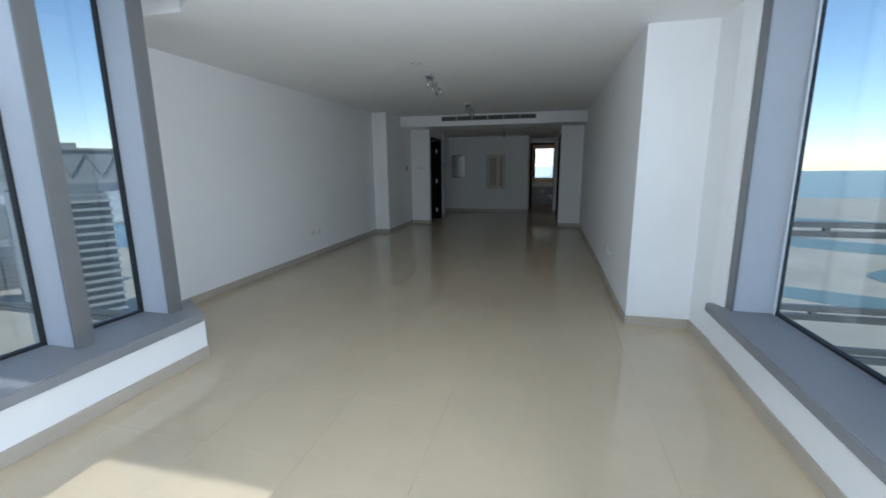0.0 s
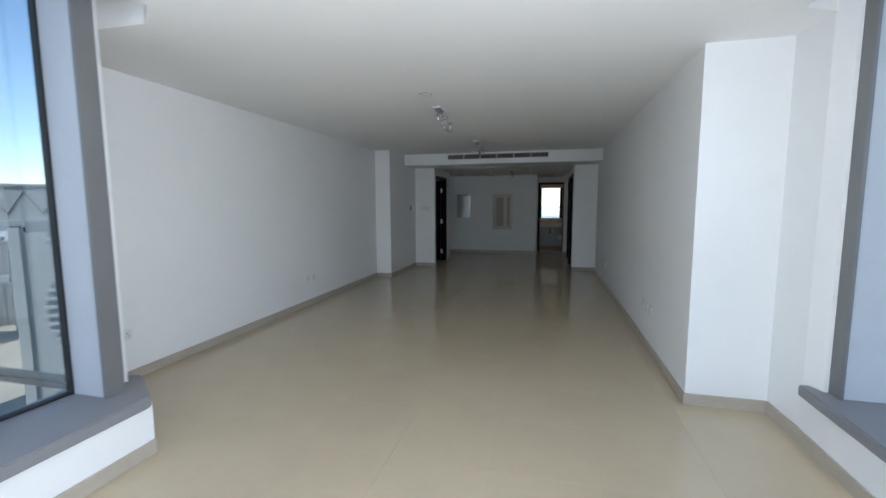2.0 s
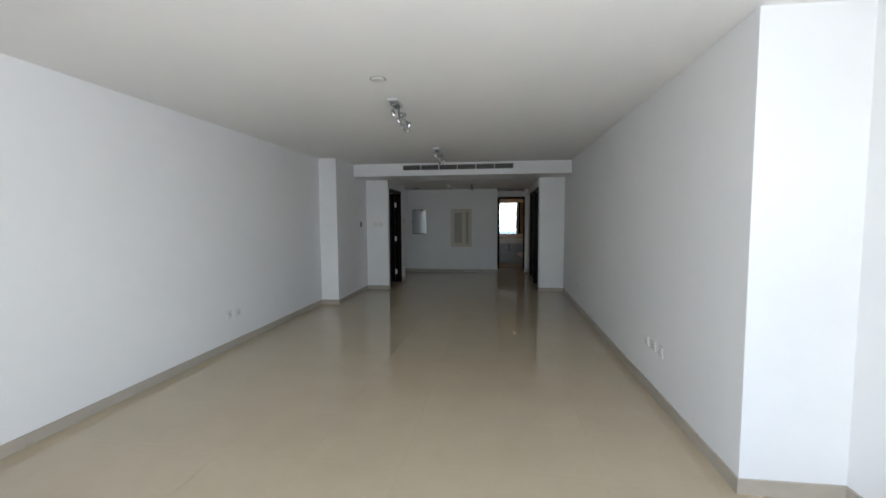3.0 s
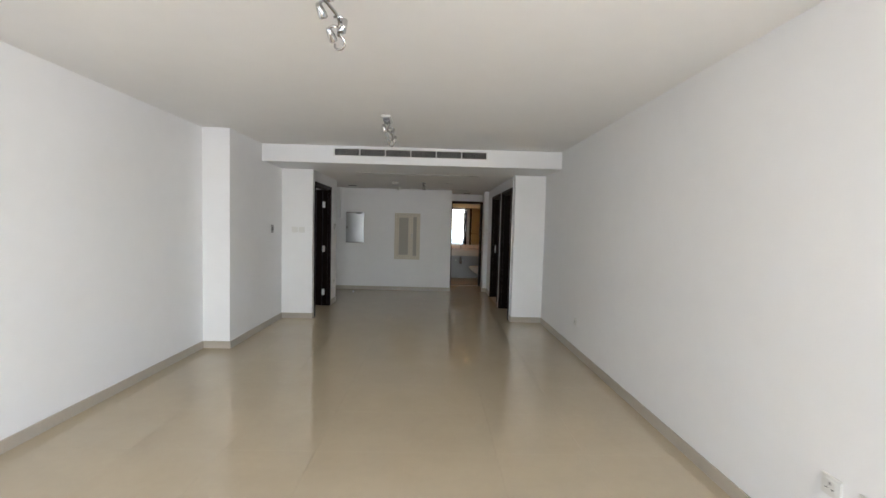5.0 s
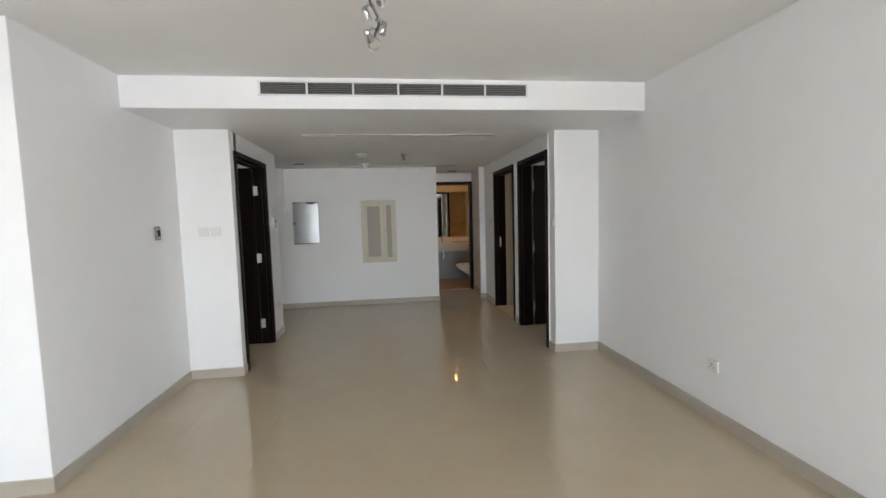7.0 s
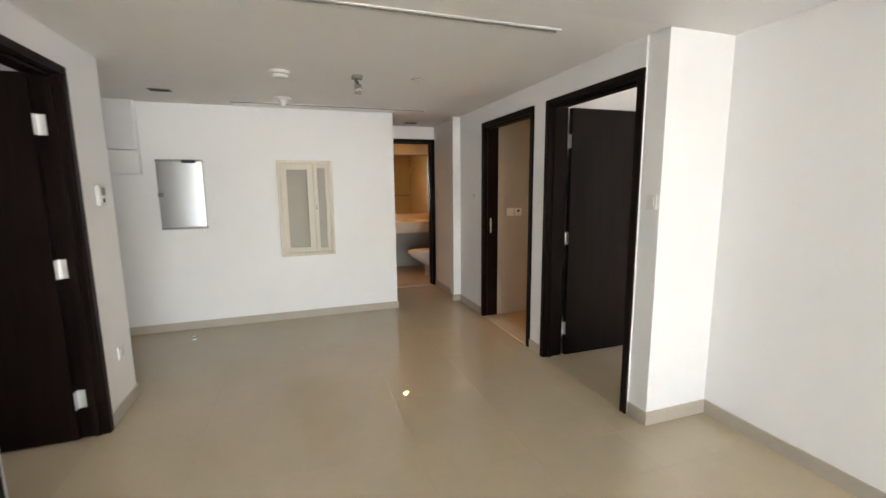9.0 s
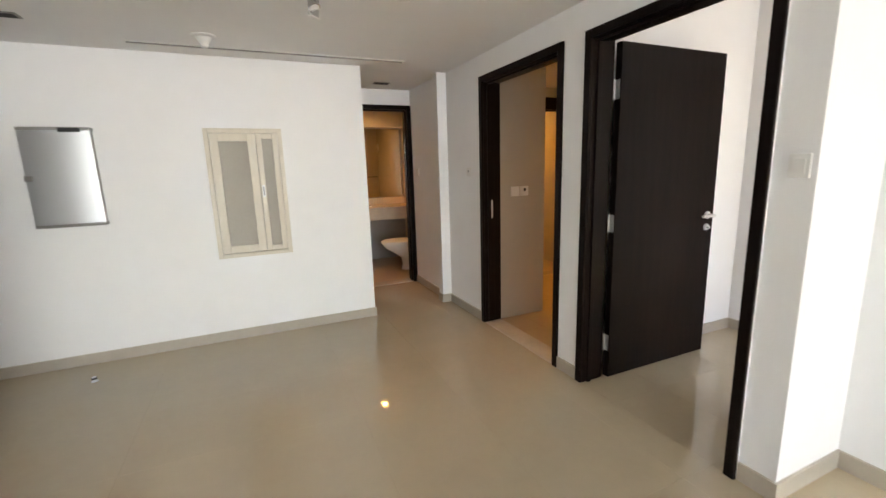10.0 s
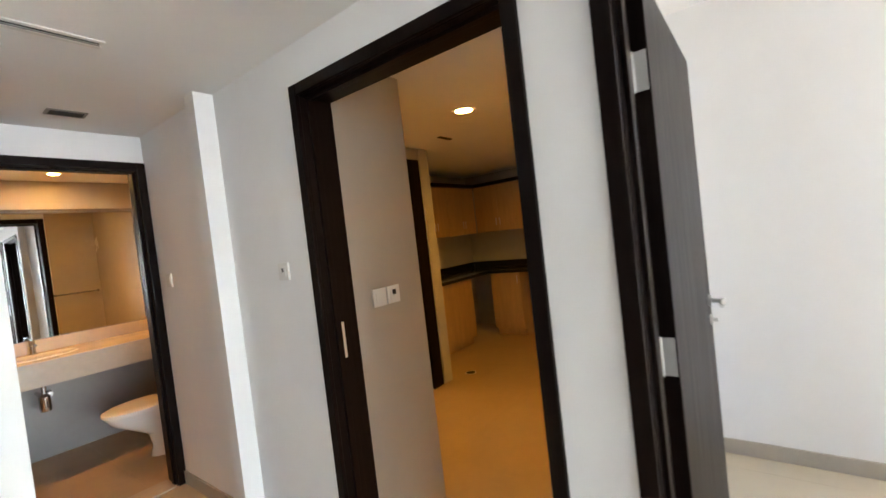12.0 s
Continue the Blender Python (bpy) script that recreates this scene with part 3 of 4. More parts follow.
def room_door(name, label, m, a0, a1, depth, leaf_len, set_out=0.035, gap=0.006):
    """A door standing open at a right angle into the far room, hinged at a1."""
    door = thing(name, label, "door", m)
    s = 1 if depth > 0 else -1
    casing(door, a0, a1, 0, depth)
    y = a1 - CASE - gap
    x0, x1 = depth + set_out * s, depth + (leaf_len + set_out) * s
    leaf = part("leaf", box(min(x0, x1), max(x0, x1), y - 0.045, y, 0.012, DOOR_H - CASE - 0.02, 0.003), M_WENGE, door, "dark wenge door leaf standing open")
    for z in (0.25, 1.046, 1.85):
        xa, xb = sorted((x0 - 0.003 * s, x0 - 0.0003 * s))
        h = part("hinge", box(xa, xb, y - 0.040, y - 0.004, z - 0.055, z + 0.055), M_STEEL, leaf, "satin steel hinge")
        xa, xb = sorted((x0 - 0.042 * s, x0 - 0.0032 * s))
        if set_out < 0:
            part("jamb_plate", box(xa, xb, y - 0.0025, y, z - 0.055, z + 0.055), M_STEEL, h)
        part("knuckle", tube((x0 - 0.007 * s, y - 0.002, z - 0.057), (x0 - 0.007 * s, y - 0.002, z + 0.057), 0.006, seg=10), M_STEEL, h)
    turn = pose(x0, y, 0, 0, 0, 0.0) @ pose(-x0, -y, 0)
    leaf.matrix_local = turn
    lever(leaf, x1 - 0.07 * s, y - 0.045, 1.04, -1, -s)
    lever(leaf, x1 - 0.07 * s, y, 1.04, 1, -s)
    part("strike_plate", box(min(depth * 0.5, depth * 0.8), max(depth * 0.5, depth * 0.8), a0 + CASE + 0.0142, a0 + CASE + 0.017, 0.96, 1.14), M_STEEL, door, "steel strike plate")
    return door


room_door("bedroom_door", "dark wenge door standing open against the bedroom wall", pose(XE, 0, 0), 0.145, 1.18, 0.15, 0.94)
room_door("side_room_door", "dark wenge door standing open into the dark side room", pose(XH, 0, 0), 0.06, 1.10, -0.15, 0.94, -0.025, 0.0145)
door = thing("kitchen_door_frame", "dark wenge frame round the open kitchen doorway", "door frame", pose(XE, 0, 0))
casing(door, 1.375, 2.45, 0, 0.15)
part("strike_plate", box(0.05, 0.085, 2.45 - CASE - 0.017, 2.45 - CASE - 0.0142, 0.97, 1.13, 0.001), M_STEEL, door, "steel strike plate")
part("threshold", box(-0.01, 0.16, 1.375 + CASE + 0.029, 2.45 - CASE - 0.029, 0.0, 0.008, 0.002), M_MARBLE, door, "pale marble threshold strip")
door = thing("powder_door_frame", "dark wenge frame round the powder room doorway", "door frame", pose(0, 4.12, 0, 0, 0, -90))
# in this frame the wall runs along the world's x: own y is world x, own -x is world y
casing(door, -1.365, -0.53, 0, -0.15)
part("threshold", box(-0.16, 0.01, -1.365 + CASE + 0.029, -0.53 - CASE - 0.029, 0.0, 0.008, 0.002), M_MARBLE, door, "pale marble threshold strip")
door = thing("store_door_frame", "dark wenge frame round the open store room doorway", "door frame", pose(0, 3.52, 0, 0, 0, -90))
casing(door, 0.41, 1.595, 0, -0.12, top=2.23, w=0.13)
part("threshold", box(-0.13, 0.02, 0.57, 1.435, 0.0, 0.008, 0.002), M_MARBLE, door, "pale marble threshold strip")


# ---- ceiling fittings ----
def linear_slot(x0, x1, y):
    ob = thing("slot_diffuser", "long thin white linear air slot flush in the ceiling", "air vent", pose((x0 + x1) / 2, y, H_LOW), "hall slot diffusers")
    h = (x1 - x0) / 2
    part("frame", box(-h, h, -0.036, -0.016, -0.006, -0.0005, 0.002), M_PLASTIC, ob)
    part("frame", box(-h, h, 0.016, 0.036, -0.006, -0.0005, 0.002), M_PLASTIC, ob)
    # flat dark strip for the slot's shade, no real gap
    part("slot", box(-h + 0.01, h - 0.01, -0.0155, 0.0155, -0.003, -0.0005), M_DARK, ob, "dark strip painted as the shade in the slot")
    part("vane", box(-h + 0.01, h - 0.01, -0.003, 0.003, -0.009, -0.0035), M_GREY_VANE, ob)


linear_slot(-3.05, -1.04, 0.25)
linear_slot(-3.05, -1.04, 2.85)


def smoke_detector(x, y, z, scale=1.0):
    ob = thing("smoke_detector", "round white smoke detector on the ceiling", "smoke detector", pose(x, y, z), "smoke detectors")
    k = scale
    part("base", lathe([(0.001, 0), (0.055 * k, 0), (0.055 * k, -0.012), (0.05 * k, -0.016)], seg=32), M_PLASTIC, ob, "", True)
    part("head", lathe([(0.045 * k, -0.0165), (0.046 * k, -0.03), (0.038 * k, -0.044), (0.012, -0.05), (0.001, -0.05)], seg=32), M_PLASTIC, ob, "", True)
    part("grille", lathe([(0.0465 * k, -0.022), (0.0475 * k, -0.025), (0.0465 * k, -0.028)], seg=32), M_GREY_VANE, ob)


smoke_detector(-2.54, 1.56, H_LOW, 1.3)
ob = thing("motion_sensor", "white cone-shaped ceiling sensor", "sensor", pose(-2.55, 2.56, H_LOW))
part("plate", lathe([(0.001, 0), (0.075, 0), (0.075, -0.008), (0.06, -0.014)], seg=32), M_PLASTIC, ob, "", True)
part("cone", lathe([(0.05, -0.0145), (0.03, -0.05), (0.022, -0.075), (0.001, -0.08)], seg=24), M_PLASTIC, ob, "", True)
for x, y, z, k in ((-1.5, 1.51, H_LOW, 1.0), (-2.23, -5.62, H_LIV, 1.25)):
    ob = thing("sprinkler_cover", "small round white sprinkler cover in the ceiling", "sprinkler", pose(x, y, z), "sprinkler covers")
    part("disc", lathe([(0.001, 0), (0.042 * k, 0), (0.042 * k, -0.006), (0.035 * k, -0.011), (0.001, -0.011)], seg=28), M_PLASTIC, ob, "", True)
    part("ring", lathe([(0.043 * k, 0), (0.05 * k, 0), (0.05 * k, -0.003), (0.043 * k, -0.003)], seg=28, ring=True), M_GREY_VANE, ob)


def recessed_vent(x, y):
    ob = thing("ceiling_vent", "small dark recessed slot vent in the ceiling", "air vent", pose(x, y, H_LOW), "small ceiling vents")
    part("frame", box(-0.085, 0.085, -0.05, 0.05, -0.006, -0.0005, 0.003), M_GREY_VANE, ob)
    # flat dark plate for the vent's shade, no hole is cut
    part("slot", box(-0.07, 0.07, -0.035, 0.035, -0.0085, -0.0063), M_DARK, ob, "dark plate painted as the shade in the slot")


recessed_vent(-3.54, 2.47)
recessed_vent(-0.97, 3.78)


def spot_head(ob, x, y, z, aim, k=1.0):
    """A small chrome spotlight on a bent arm."""
    aim = Vector(aim).normalized()
    p = Vector((x, y, z))
    arm = part("spotlight", tube((x, y, z), (x, y, z - 0.05 * k), 0.006, seg=10), M_CHROME, ob, "small chrome spotlight head")
    c = p + Vector((0, 0, -0.05 * k))
    bm = tube(c - aim * 0.03 * k, c + aim * 0.035 * k, 0.017 * k, 0.032 * k, seg=20)
    tube(c - aim * 0.055 * k, c - aim * 0.03 * k, 0.012 * k, 0.017 * k, seg=16, bm=bm)
    part("shade", bm, M_CHROME, arm, "", True)
    part("lamp_face", tube(c + aim * 0.0352 * k, c + aim * 0.037 * k, 0.026 * k, seg=18), M_PLASTIC, arm)


def bent_tube(points, r, seg=10):
    bm = bmesh.new()
    for a, b in zip(points, points[1:]):
        tube(a, b, r, seg=seg, bm=bm)
    return bm


def socket_arm(ob, y, z, side, tilt):
    """A short bent arm off the bar with a tapering lamp socket hanging from it."""
    pts = [Vector((side * 0.012 * k, y + 0.006 * k, z + 0.010 * math.sin(k / 4 * math.pi))) for k in range(5)]
    arm = part("arm", bent_tube(pts, 0.006), M_CHROME, ob, "bent chrome arm", True)
    m = Matrix.Translation(pts[-1]) @ Matrix.Rotation(radians(tilt), 4, "X") @ Matrix.Rotation(radians(18 * side), 4, "Y")
    part("socket", lathe([(0.009, 0.006), (0.014, 0.0), (0.018, -0.02), (0.021, -0.055), (0.018, -0.06), (0.001, -0.05)], m=m, seg=16), M_CHROME, arm, "chrome lamp socket without bulb", True)


def track_light(x, ya, yb):
    """A chrome bar that falls away from a ceiling plate, with lamp sockets on bent arms and a looped end."""
    ob = thing("ceiling_light", "chrome bar light with bent arms and bare sockets", "ceiling light", pose(x, ya, H_LIV), "living room ceiling lights")
    n = yb - ya
    part("canopy", box(-0.045, 0.045, 0.0, 0.26, -0.022, -0.0005, 0.005), M_STEEL, ob, "flat steel ceiling plate")
    part("clamp", box(-0.03, 0.03, 0.05, 0.19, -0.05, -0.0225, 0.006), M_DARK_CHROME, ob, "dark steel clamp")
    bar = [Vector((0.02 * math.sin(k / 16 * math.pi * 3.2), 0.06 + (n - 0.12) * k / 16, -0.045 - 0.075 * (k / 16) ** 1.3)) for k in range(17)]
    part("bar", bent_tube(bar, 0.008), M_CHROME, ob, "", True)
    for k, side, tilt in ((3, -1, 10), (6, 1, -15), (9, -1, 25), (12, 1, 5), (14, -1, 40)):
        socket_arm(ob, bar[k].y, bar[k].z - 0.004, side, tilt)
    end = bar[-1]
    loop = [end + Vector((0.03 * math.sin(a), 0.012 * a, -0.028 * (1 - math.cos(a)))) for a in (k / 12 * math.pi * 1.6 for k in range(13))]
    part("loop", bent_tube(loop, 0.006), M_CHROME, ob, "open chrome loop at the end of the bar", True)


track_light(-2.25, -5.12, -4.42)
track_light(-2.25, -2.52, -1.80)
ob = thing("ceiling_spotlight", "chrome ceiling spotlight with two heads", "ceiling light", pose(-1.98, 1.53, H_LOW))
part("canopy", box(-0.04, 0.04, -0.04, 0.04, -0.022, -0.0005, 0.005), M_GREY_VANE, ob)
spot_head(ob, 0.0, 0.0, -0.022, (0.2, -0.3, -1), 1.0)
spot_head(ob, 0.012, 0.02, -0.06, (-0.3, 0.2, -1), 0.9)

# air grille in the bulkhead
ob = thing("air_grille", "long six-bay air grille with grey vanes in the bulkhead", "air vent", pose(0, Y_BH, 0))
gx0, gx1, gz0, gz1 = -3.155, -1.05, 2.452, 2.54
# flat dark sheet put in for the shade behind the vanes
part("backing", box(gx0, gx1, -0.004, -0.0005, gz0, gz1), M_DARK, ob, "dark sheet painted as the shade behind the vanes")
part("frame", box(gx0 - 0.012, gx1 + 0.012, -0.014, -0.0005, gz1, gz1 + 0.012, 0.002), M_PLASTIC, ob)
part("frame", box(gx0 - 0.012, gx1 + 0.012, -0.014, -0.0005, gz0 - 0.012, gz0, 0.002), M_PLASTIC, ob)
step = (gx1 - gx0) / 6
for k in range(7):
    part("divider", box(gx0 + k * step - 0.008, gx0 + k * step + 0.008, -0.013, -0.0045, gz0, gz1, 0.001), M_PLASTIC, ob)
vane = None
for k in range(6):
    for j in range(6):
        if vane is None:
            bm = box(0.009, step - 0.009, -0.0062, 0.0062, -0.0012, 0.0012)
            bmesh.ops.rotate(bm, cent=(0, 0, 0), matrix=Matrix.Rotation(radians(38), 3, "X"), verts=bm.verts)
            vane = solid_mesh("vane", bm, M_GREY_VANE)
        v = new("vane", vane)
        v.parent, v.location = ob, (gx0 + k * step, -0.009, gz0 + (j + 0.6) * (gz1 - gz0) / 6.2)


# ---- wall plates ----
def plate(name, label, category, m, w, h, dark=(), group="", d=0.011, mat=None):
    """A plate on a wall; in its own space it faces -y. dark: small dark marks (x, z, half width, half height)."""
    ob = thing(name, label, category, m, group)
    part("plate", box(-w / 2, w / 2, -d, -0.0005, -h / 2, h / 2, 0.003), mat or M_PLASTIC, ob)
    part("rocker", box(-w * 0.3, w * 0.3, -d - 0.004, -d - 0.0002, -h * 0.3, h * 0.3, 0.0015), M_PLASTIC, ob)
    for x, z, a, b in dark:
        part("mark", box(x - a, x + a, -d - 0.0055, -d - 0.0042, z - b, z + b), M_DARK, ob)
    return ob


FACE_W, FACE_E, FACE_S = -90, 90, 0      # turn of a plate on an east wall (faces west), on a west wall, on a north wall
SOCK = ((0, 0.012, 0.003, 0.006), (-0.014, -0.01, 0.005, 0.0025), (0.014, -0.01, 0.005, 0.0025))
for y in (-4.95, -5.11, -5.27):
    plate("wall_socket", "white plastic wall socket low on the wall", "socket", pose(XR, y, 0.43, 0, 0, FACE_W), 0.088, 0.088, SOCK, "living room sockets")
plate("wall_socket", "white plastic wall socket low on the wall", "socket", pose(XR, -1.63, 0.39, 0, 0, FACE_W), 0.088, 0.088, SOCK, "living room sockets")
for y in (-7.07, -4.32, -4.15):
    plate("wall_socket", "white plastic wall socket low on the wall", "socket", pose(XL, y, 0.4, 0, 0, FACE_E), 0.088, 0.088, SOCK, "living room sockets")
plate("wall_socket", "white plastic wall socket low on the wall", "socket", pose(XH, 1.37, 0.41, 0, 0, FACE_E), 0.088, 0.088, SOCK)
plate("intercom_plate", "small grey control plate on the column wall", "control panel", pose(XC, -0.44, 1.41, 0, 0, FACE_E), 0.075, 0.115, ((0, 0.0, 0.024, 0.03),), mat=M_GREY_VANE)
for x in (-3.94, -3.83):
    plate("light_switch", "white rocker light switch on the pier", "switch", pose(x, -0.035, 1.4, 0, 0, FACE_S), 0.088, 0.088, (), "pier light switches")
plate("light_switch", "white rocker light switch beside the bedroom door", "switch", pose(XP, 0.055, 1.39, 0, 0, FACE_W), 0.07, 0.088)
plate("thermostat_plate", "small white plate with a dark key slot", "control panel", pose(XE, 2.67, 1.38, 0, 0, FACE_W), 0.08, 0.08, ((0.004, 0.008, 0.007, 0.009),))
plate("light_switch", "white rocker light switch in the passage", "switch", pose(-0.53, 3.93, 1.38, 0, 0, FACE_W), 0.075, 0.085)
ob = plate("thermostat", "white thermostat with a grey display", "thermostat", pose(XH, 1.35, 1.46, 0, 0, FACE_E), 0.085, 0.13, (), d=0.022)
part("display", box(-0.03, 0.03, -0.0285, -0.0265, 0.0, 0.05, 0.001), M_GREY_VANE, ob, "grey display")
part("button", box(-0.012, 0.012, -0.0285, -0.0265, -0.045, -0.02, 0.001), M_DARK, ob)
for k, dk in ((0, ()), (1, ((0.0, 0.012, 0.012, 0.013),))):
    plate("light_switch", "white switch plate inside the kitchen doorway", "switch", pose(-0.175 + 0.098 * k, 2.41, 1.195, 0, 0, FACE_S), 0.088, 0.088, dk, "kitchen switches")

# ---- hall back wall ----
ob = thing("steel_wall_cabinet", "slim wall cabinet with a bowed mirror-steel front", "cabinet", pose(-3.577, Y_BACK, 1.087))
cw, ch = 0.405, 0.70
part("body", box(-cw / 2 + 0.006, cw / 2 - 0.006, -0.075, -0.0005, 0.02, ch - 0.02, 0.004), M_GREY_VANE, ob)
bm = bmesh.new()
cols = []
for k in range(13):
    x = -cw / 2 + cw * k / 12
    y = -0.078 - 0.012 * (1 - (2 * k / 12 - 1) ** 2)
    cols.append([bm.verts.new((x, y + dy, z)) for z in (0.022, ch - 0.022) for dy in (0.0, 0.004)])
for a, c in zip(cols, cols[1:]):
    for i, j in ((0, 2), (2, 3), (3, 1), (1, 0)):
        bm.faces.new((a[i], a[j], c[j], c[i]))
for c in (cols[0], cols[-1]):
    bm.faces.new((c[0], c[1], c[3], c[2]))
front = part("door", bm, M_CAB_MIRROR, ob, "bowed mirror-polished steel door", True)
arc = [(-cw / 2 + cw * k / 12, -0.082 - 0.012 * (1 - (2 * k / 12 - 1) ** 2)) for k in range(13)]
for za, zb in ((0.0, 0.021), (ch - 0.021, ch)):
    part("trim", prism(arc + [(cw / 2, -0.0005), (-cw / 2, -0.0005)], za, zb), M_GREY_VANE, ob, "dark grey end trim")
part("latch", box(-cw / 2 - 0.002, -cw / 2 + 0.045, -0.098, -0.08, ch * 0.5 - 0.02, ch * 0.5 + 0.02, 0.006), M_GREY_VANE, front, "small dark latch")
part("clip", box(0.03, 0.15, -0.112, -0.09, ch - 0.035, ch - 0.006, 0.004), M_DARK, ob)

ob = thing("meter_cupboard", "cream wooden wall cupboard with two mesh-panelled doors", "cupboard", pose(-2.672, Y_BACK, 0.728))
pw, ph = 0.587, 1.065
for xa, xb, za, zb in ((0, 0.035, 0, ph), (pw - 0.035, pw, 0, ph), (0.0352, pw - 0.0352, 0, 0.035), (0.0352, pw - 0.0352, ph - 0.035, ph)):
    part("frame", box(xa, xb, -0.028, -0.0005, za, zb, 0.005), M_CREAM, ob)
part("backing", box(0.036, pw - 0.036, -0.006, -0.0005, 0.036, ph - 0.036), M_CREAM_MESH, ob)
for xa, xb, rail in ((0.038, 0.378, 0.062), (0.382, pw - 0.038, 0.042)):
    leaf = part("door", box(xa + rail, xb - rail, -0.02, -0.008, 0.04 + rail, ph - 0.04 - rail, 0.002), M_CREAM_MESH, ob, "fine mesh door panel")
    for x0, x1, z0, z1 in ((xa, xa + rail, 0.04, ph - 0.04), (xb - rail, xb, 0.04, ph - 0.04),
                           (xa + rail + 0.0003, xb - rail - 0.0003, 0.04, 0.04 + rail), (xa + rail + 0.0003, xb - rail - 0.0003, ph - 0.04 - rail, ph - 0.04)):
        part("rail", box(x0, x1, -0.036, -0.007, z0, z1, 0.005), M_CREAM, leaf)
    if rail < 0.05:
        pull = part("pull", box(xa + 0.008, xa + 0.034, -0.041, -0.0362, ph * 0.47, ph * 0.47 + 0.1, 0.004), M_STEEL, leaf, "flush steel pull")
        part("keyhole", box(xa + 0.016, xa + 0.026, -0.0425, -0.0412, ph * 0.47 + 0.015, ph * 0.47 + 0.085), M_GREY_VANE, pull)

ob = thing("duct_box", "white boxed duct high on the entry wall", "duct cover", pose(-3.91, Y_BACK, 0))
part("upper_panel", box(-1.2, 0.0, -0.11, -0.0005, 1.875, H_LOW - 0.002, 0.012), M_WALL, ob)
part("lower_panel", box(-1.2, 0.0, -0.10, -0.0005, 1.64, 1.871, 0.012), M_WALL, ob)

ob = thing("door_stop", "small steel door stop on the floor", "door stop", pose(-3.53, 2.72, 0))
part("post", lathe([(0.001, 0), (0.02, 0), (0.02, 0.004), (0.012, 0.008), (0.012, 0.035), (0.001, 0.037)], seg=20), M_STEEL, ob, "", True)
part("bumper", lathe([(0.0125, 0.016), (0.016, 0.018), (0.016, 0.028), (0.0125, 0.03)], seg=20), M_DARK, ob, "black rubber ring", True)

# ---- powder room ----
ob = thing("vanity_counter", "long cream marble vanity top with a deep apron", "vanity", pose(0, 0, 0))
part("apron", box(-2.2, -0.1005, 5.15, 5.18, 0.70, 0.885, 0.004), M_MARBLE, ob)
part("top", box(-2.2, -0.1005, 5.1802, 5.7595, 0.865, 0.885, 0.002), M_MARBLE, ob)
part("backsplash", box(-2.2, -0.1005, 5.74, 5.7595, 0.886, 0.99, 0.002), M_MARBLE, ob)
ob = thing("basin", "shallow oval basin sunk in the vanity top", "basin", pose(-0.97, 5.45, 0.885))
bm = lathe([(0.24, 0.001), (0.235, 0.008), (0.215, 0.007), (0.19, 0.0035), (0.06, 0.002), (0.001, 0.002)], seg=36)
bmesh.ops.scale(bm, vec=(1, 0.72, 1), verts=bm.verts)
part("bowl", bm, M_CERAMIC, ob, "", True)
part("waste", lathe([(0.001, 0.0035), (0.022, 0.0035), (0.02, 0.007), (0.001, 0.007)], seg=20), M_CHROME, ob)
ob = thing("basin_tap", "chrome single-lever basin tap", "tap", pose(-0.97, 5.66, 0.885))
part("body", lathe([(0.026, 0), (0.026, 0.01), (0.02, 0.02), (0.02, 0.1), (0.022, 0.115), (0.001, 0.118)], seg=24), M_CHROME, ob, "", True)
part("spout", tube((0, -0.01, 0.07), (0, -0.13, 0.085), 0.013, 0.011), M_CHROME, ob, "", True)
part("lever", box(-0.011, 0.011, -0.075, 0.012, 0.12, 0.132, 0.004), M_CHROME, ob)
ob = thing("basin_trap", "chrome bottle trap under the basin", "waste trap", pose(-0.97, 5.45, 0))
bm = tube((0, 0, 0.52), (0, 0, 0.864), 0.016)
part("pipe", bm, M_CHROME, ob, "", True)
part("bottle", lathe([(0.001, 0.45), (0.034, 0.455), (0.038, 0.48), (0.038, 0.57), (0.02, 0.59)], seg=24), M_CHROME, ob, "", True)
part("outlet", tube((0, 0.0, 0.55), (0, 0.309, 0.55), 0.016), M_CHROME, ob, "", True)
for x in (-1.10, -0.90):
    ob = thing("stop_valve", "small chrome stop valve on the wall", "valve", pose(x, 5.76, 0.53), "basin stop valves")
    bm = tube((0, -0.0005, 0), (0, -0.05, 0), 0.012)
    tube((0, -0.0005, 0), (0, -0.006, 0), 0.026, bm=bm)
    part("body", bm, M_CHROME, ob, "", True)
    part("knob", tube((0, -0.05, 0), (0, -0.08, 0), 0.022, 0.019), M_STEEL, ob, "", True)
ob = thing("wall_mirror", "wide frameless wall mirror over the vanity", "mirror", pose(0, 5.76, 0))
part("glass", box(-2.2, -0.14, -0.008, -0.0005, 0.995, 2.06), M_MIRROR, ob)
ob = thing("light_pelmet", "boxed pelmet over the powder room mirror", "pelmet", pose(0, 0, 0))
part("front", box(-2.24, -0.1005, 5.60, 5.62, 2.065, 2.2995, 0.002), M_BEIGE_TILE, ob)
part("underside", box(-2.24, -0.1005, 5.6202, 5.7595, 2.065, 2.085), M_BEIGE_TILE, ob)


def downlight(name, x, y, z, label, r=0.05):
    ob = thing(name, label, "ceiling light", pose(x, y, z))
    part("rim", lathe([(r * 0.72, -0.001), (r, -0.001), (r, -0.005), (r * 0.75, -0.008), (r * 0.72, -0.006)], seg=28, ring=True), M_STEEL, ob, "", True)
    part("bulb", lathe([(0.001, -0.0008), (r * 0.7, -0.0008), (r * 0.65, -0.004), (0.001, -0.006)], seg=28), M_BULB, ob, "glowing warm lamp")


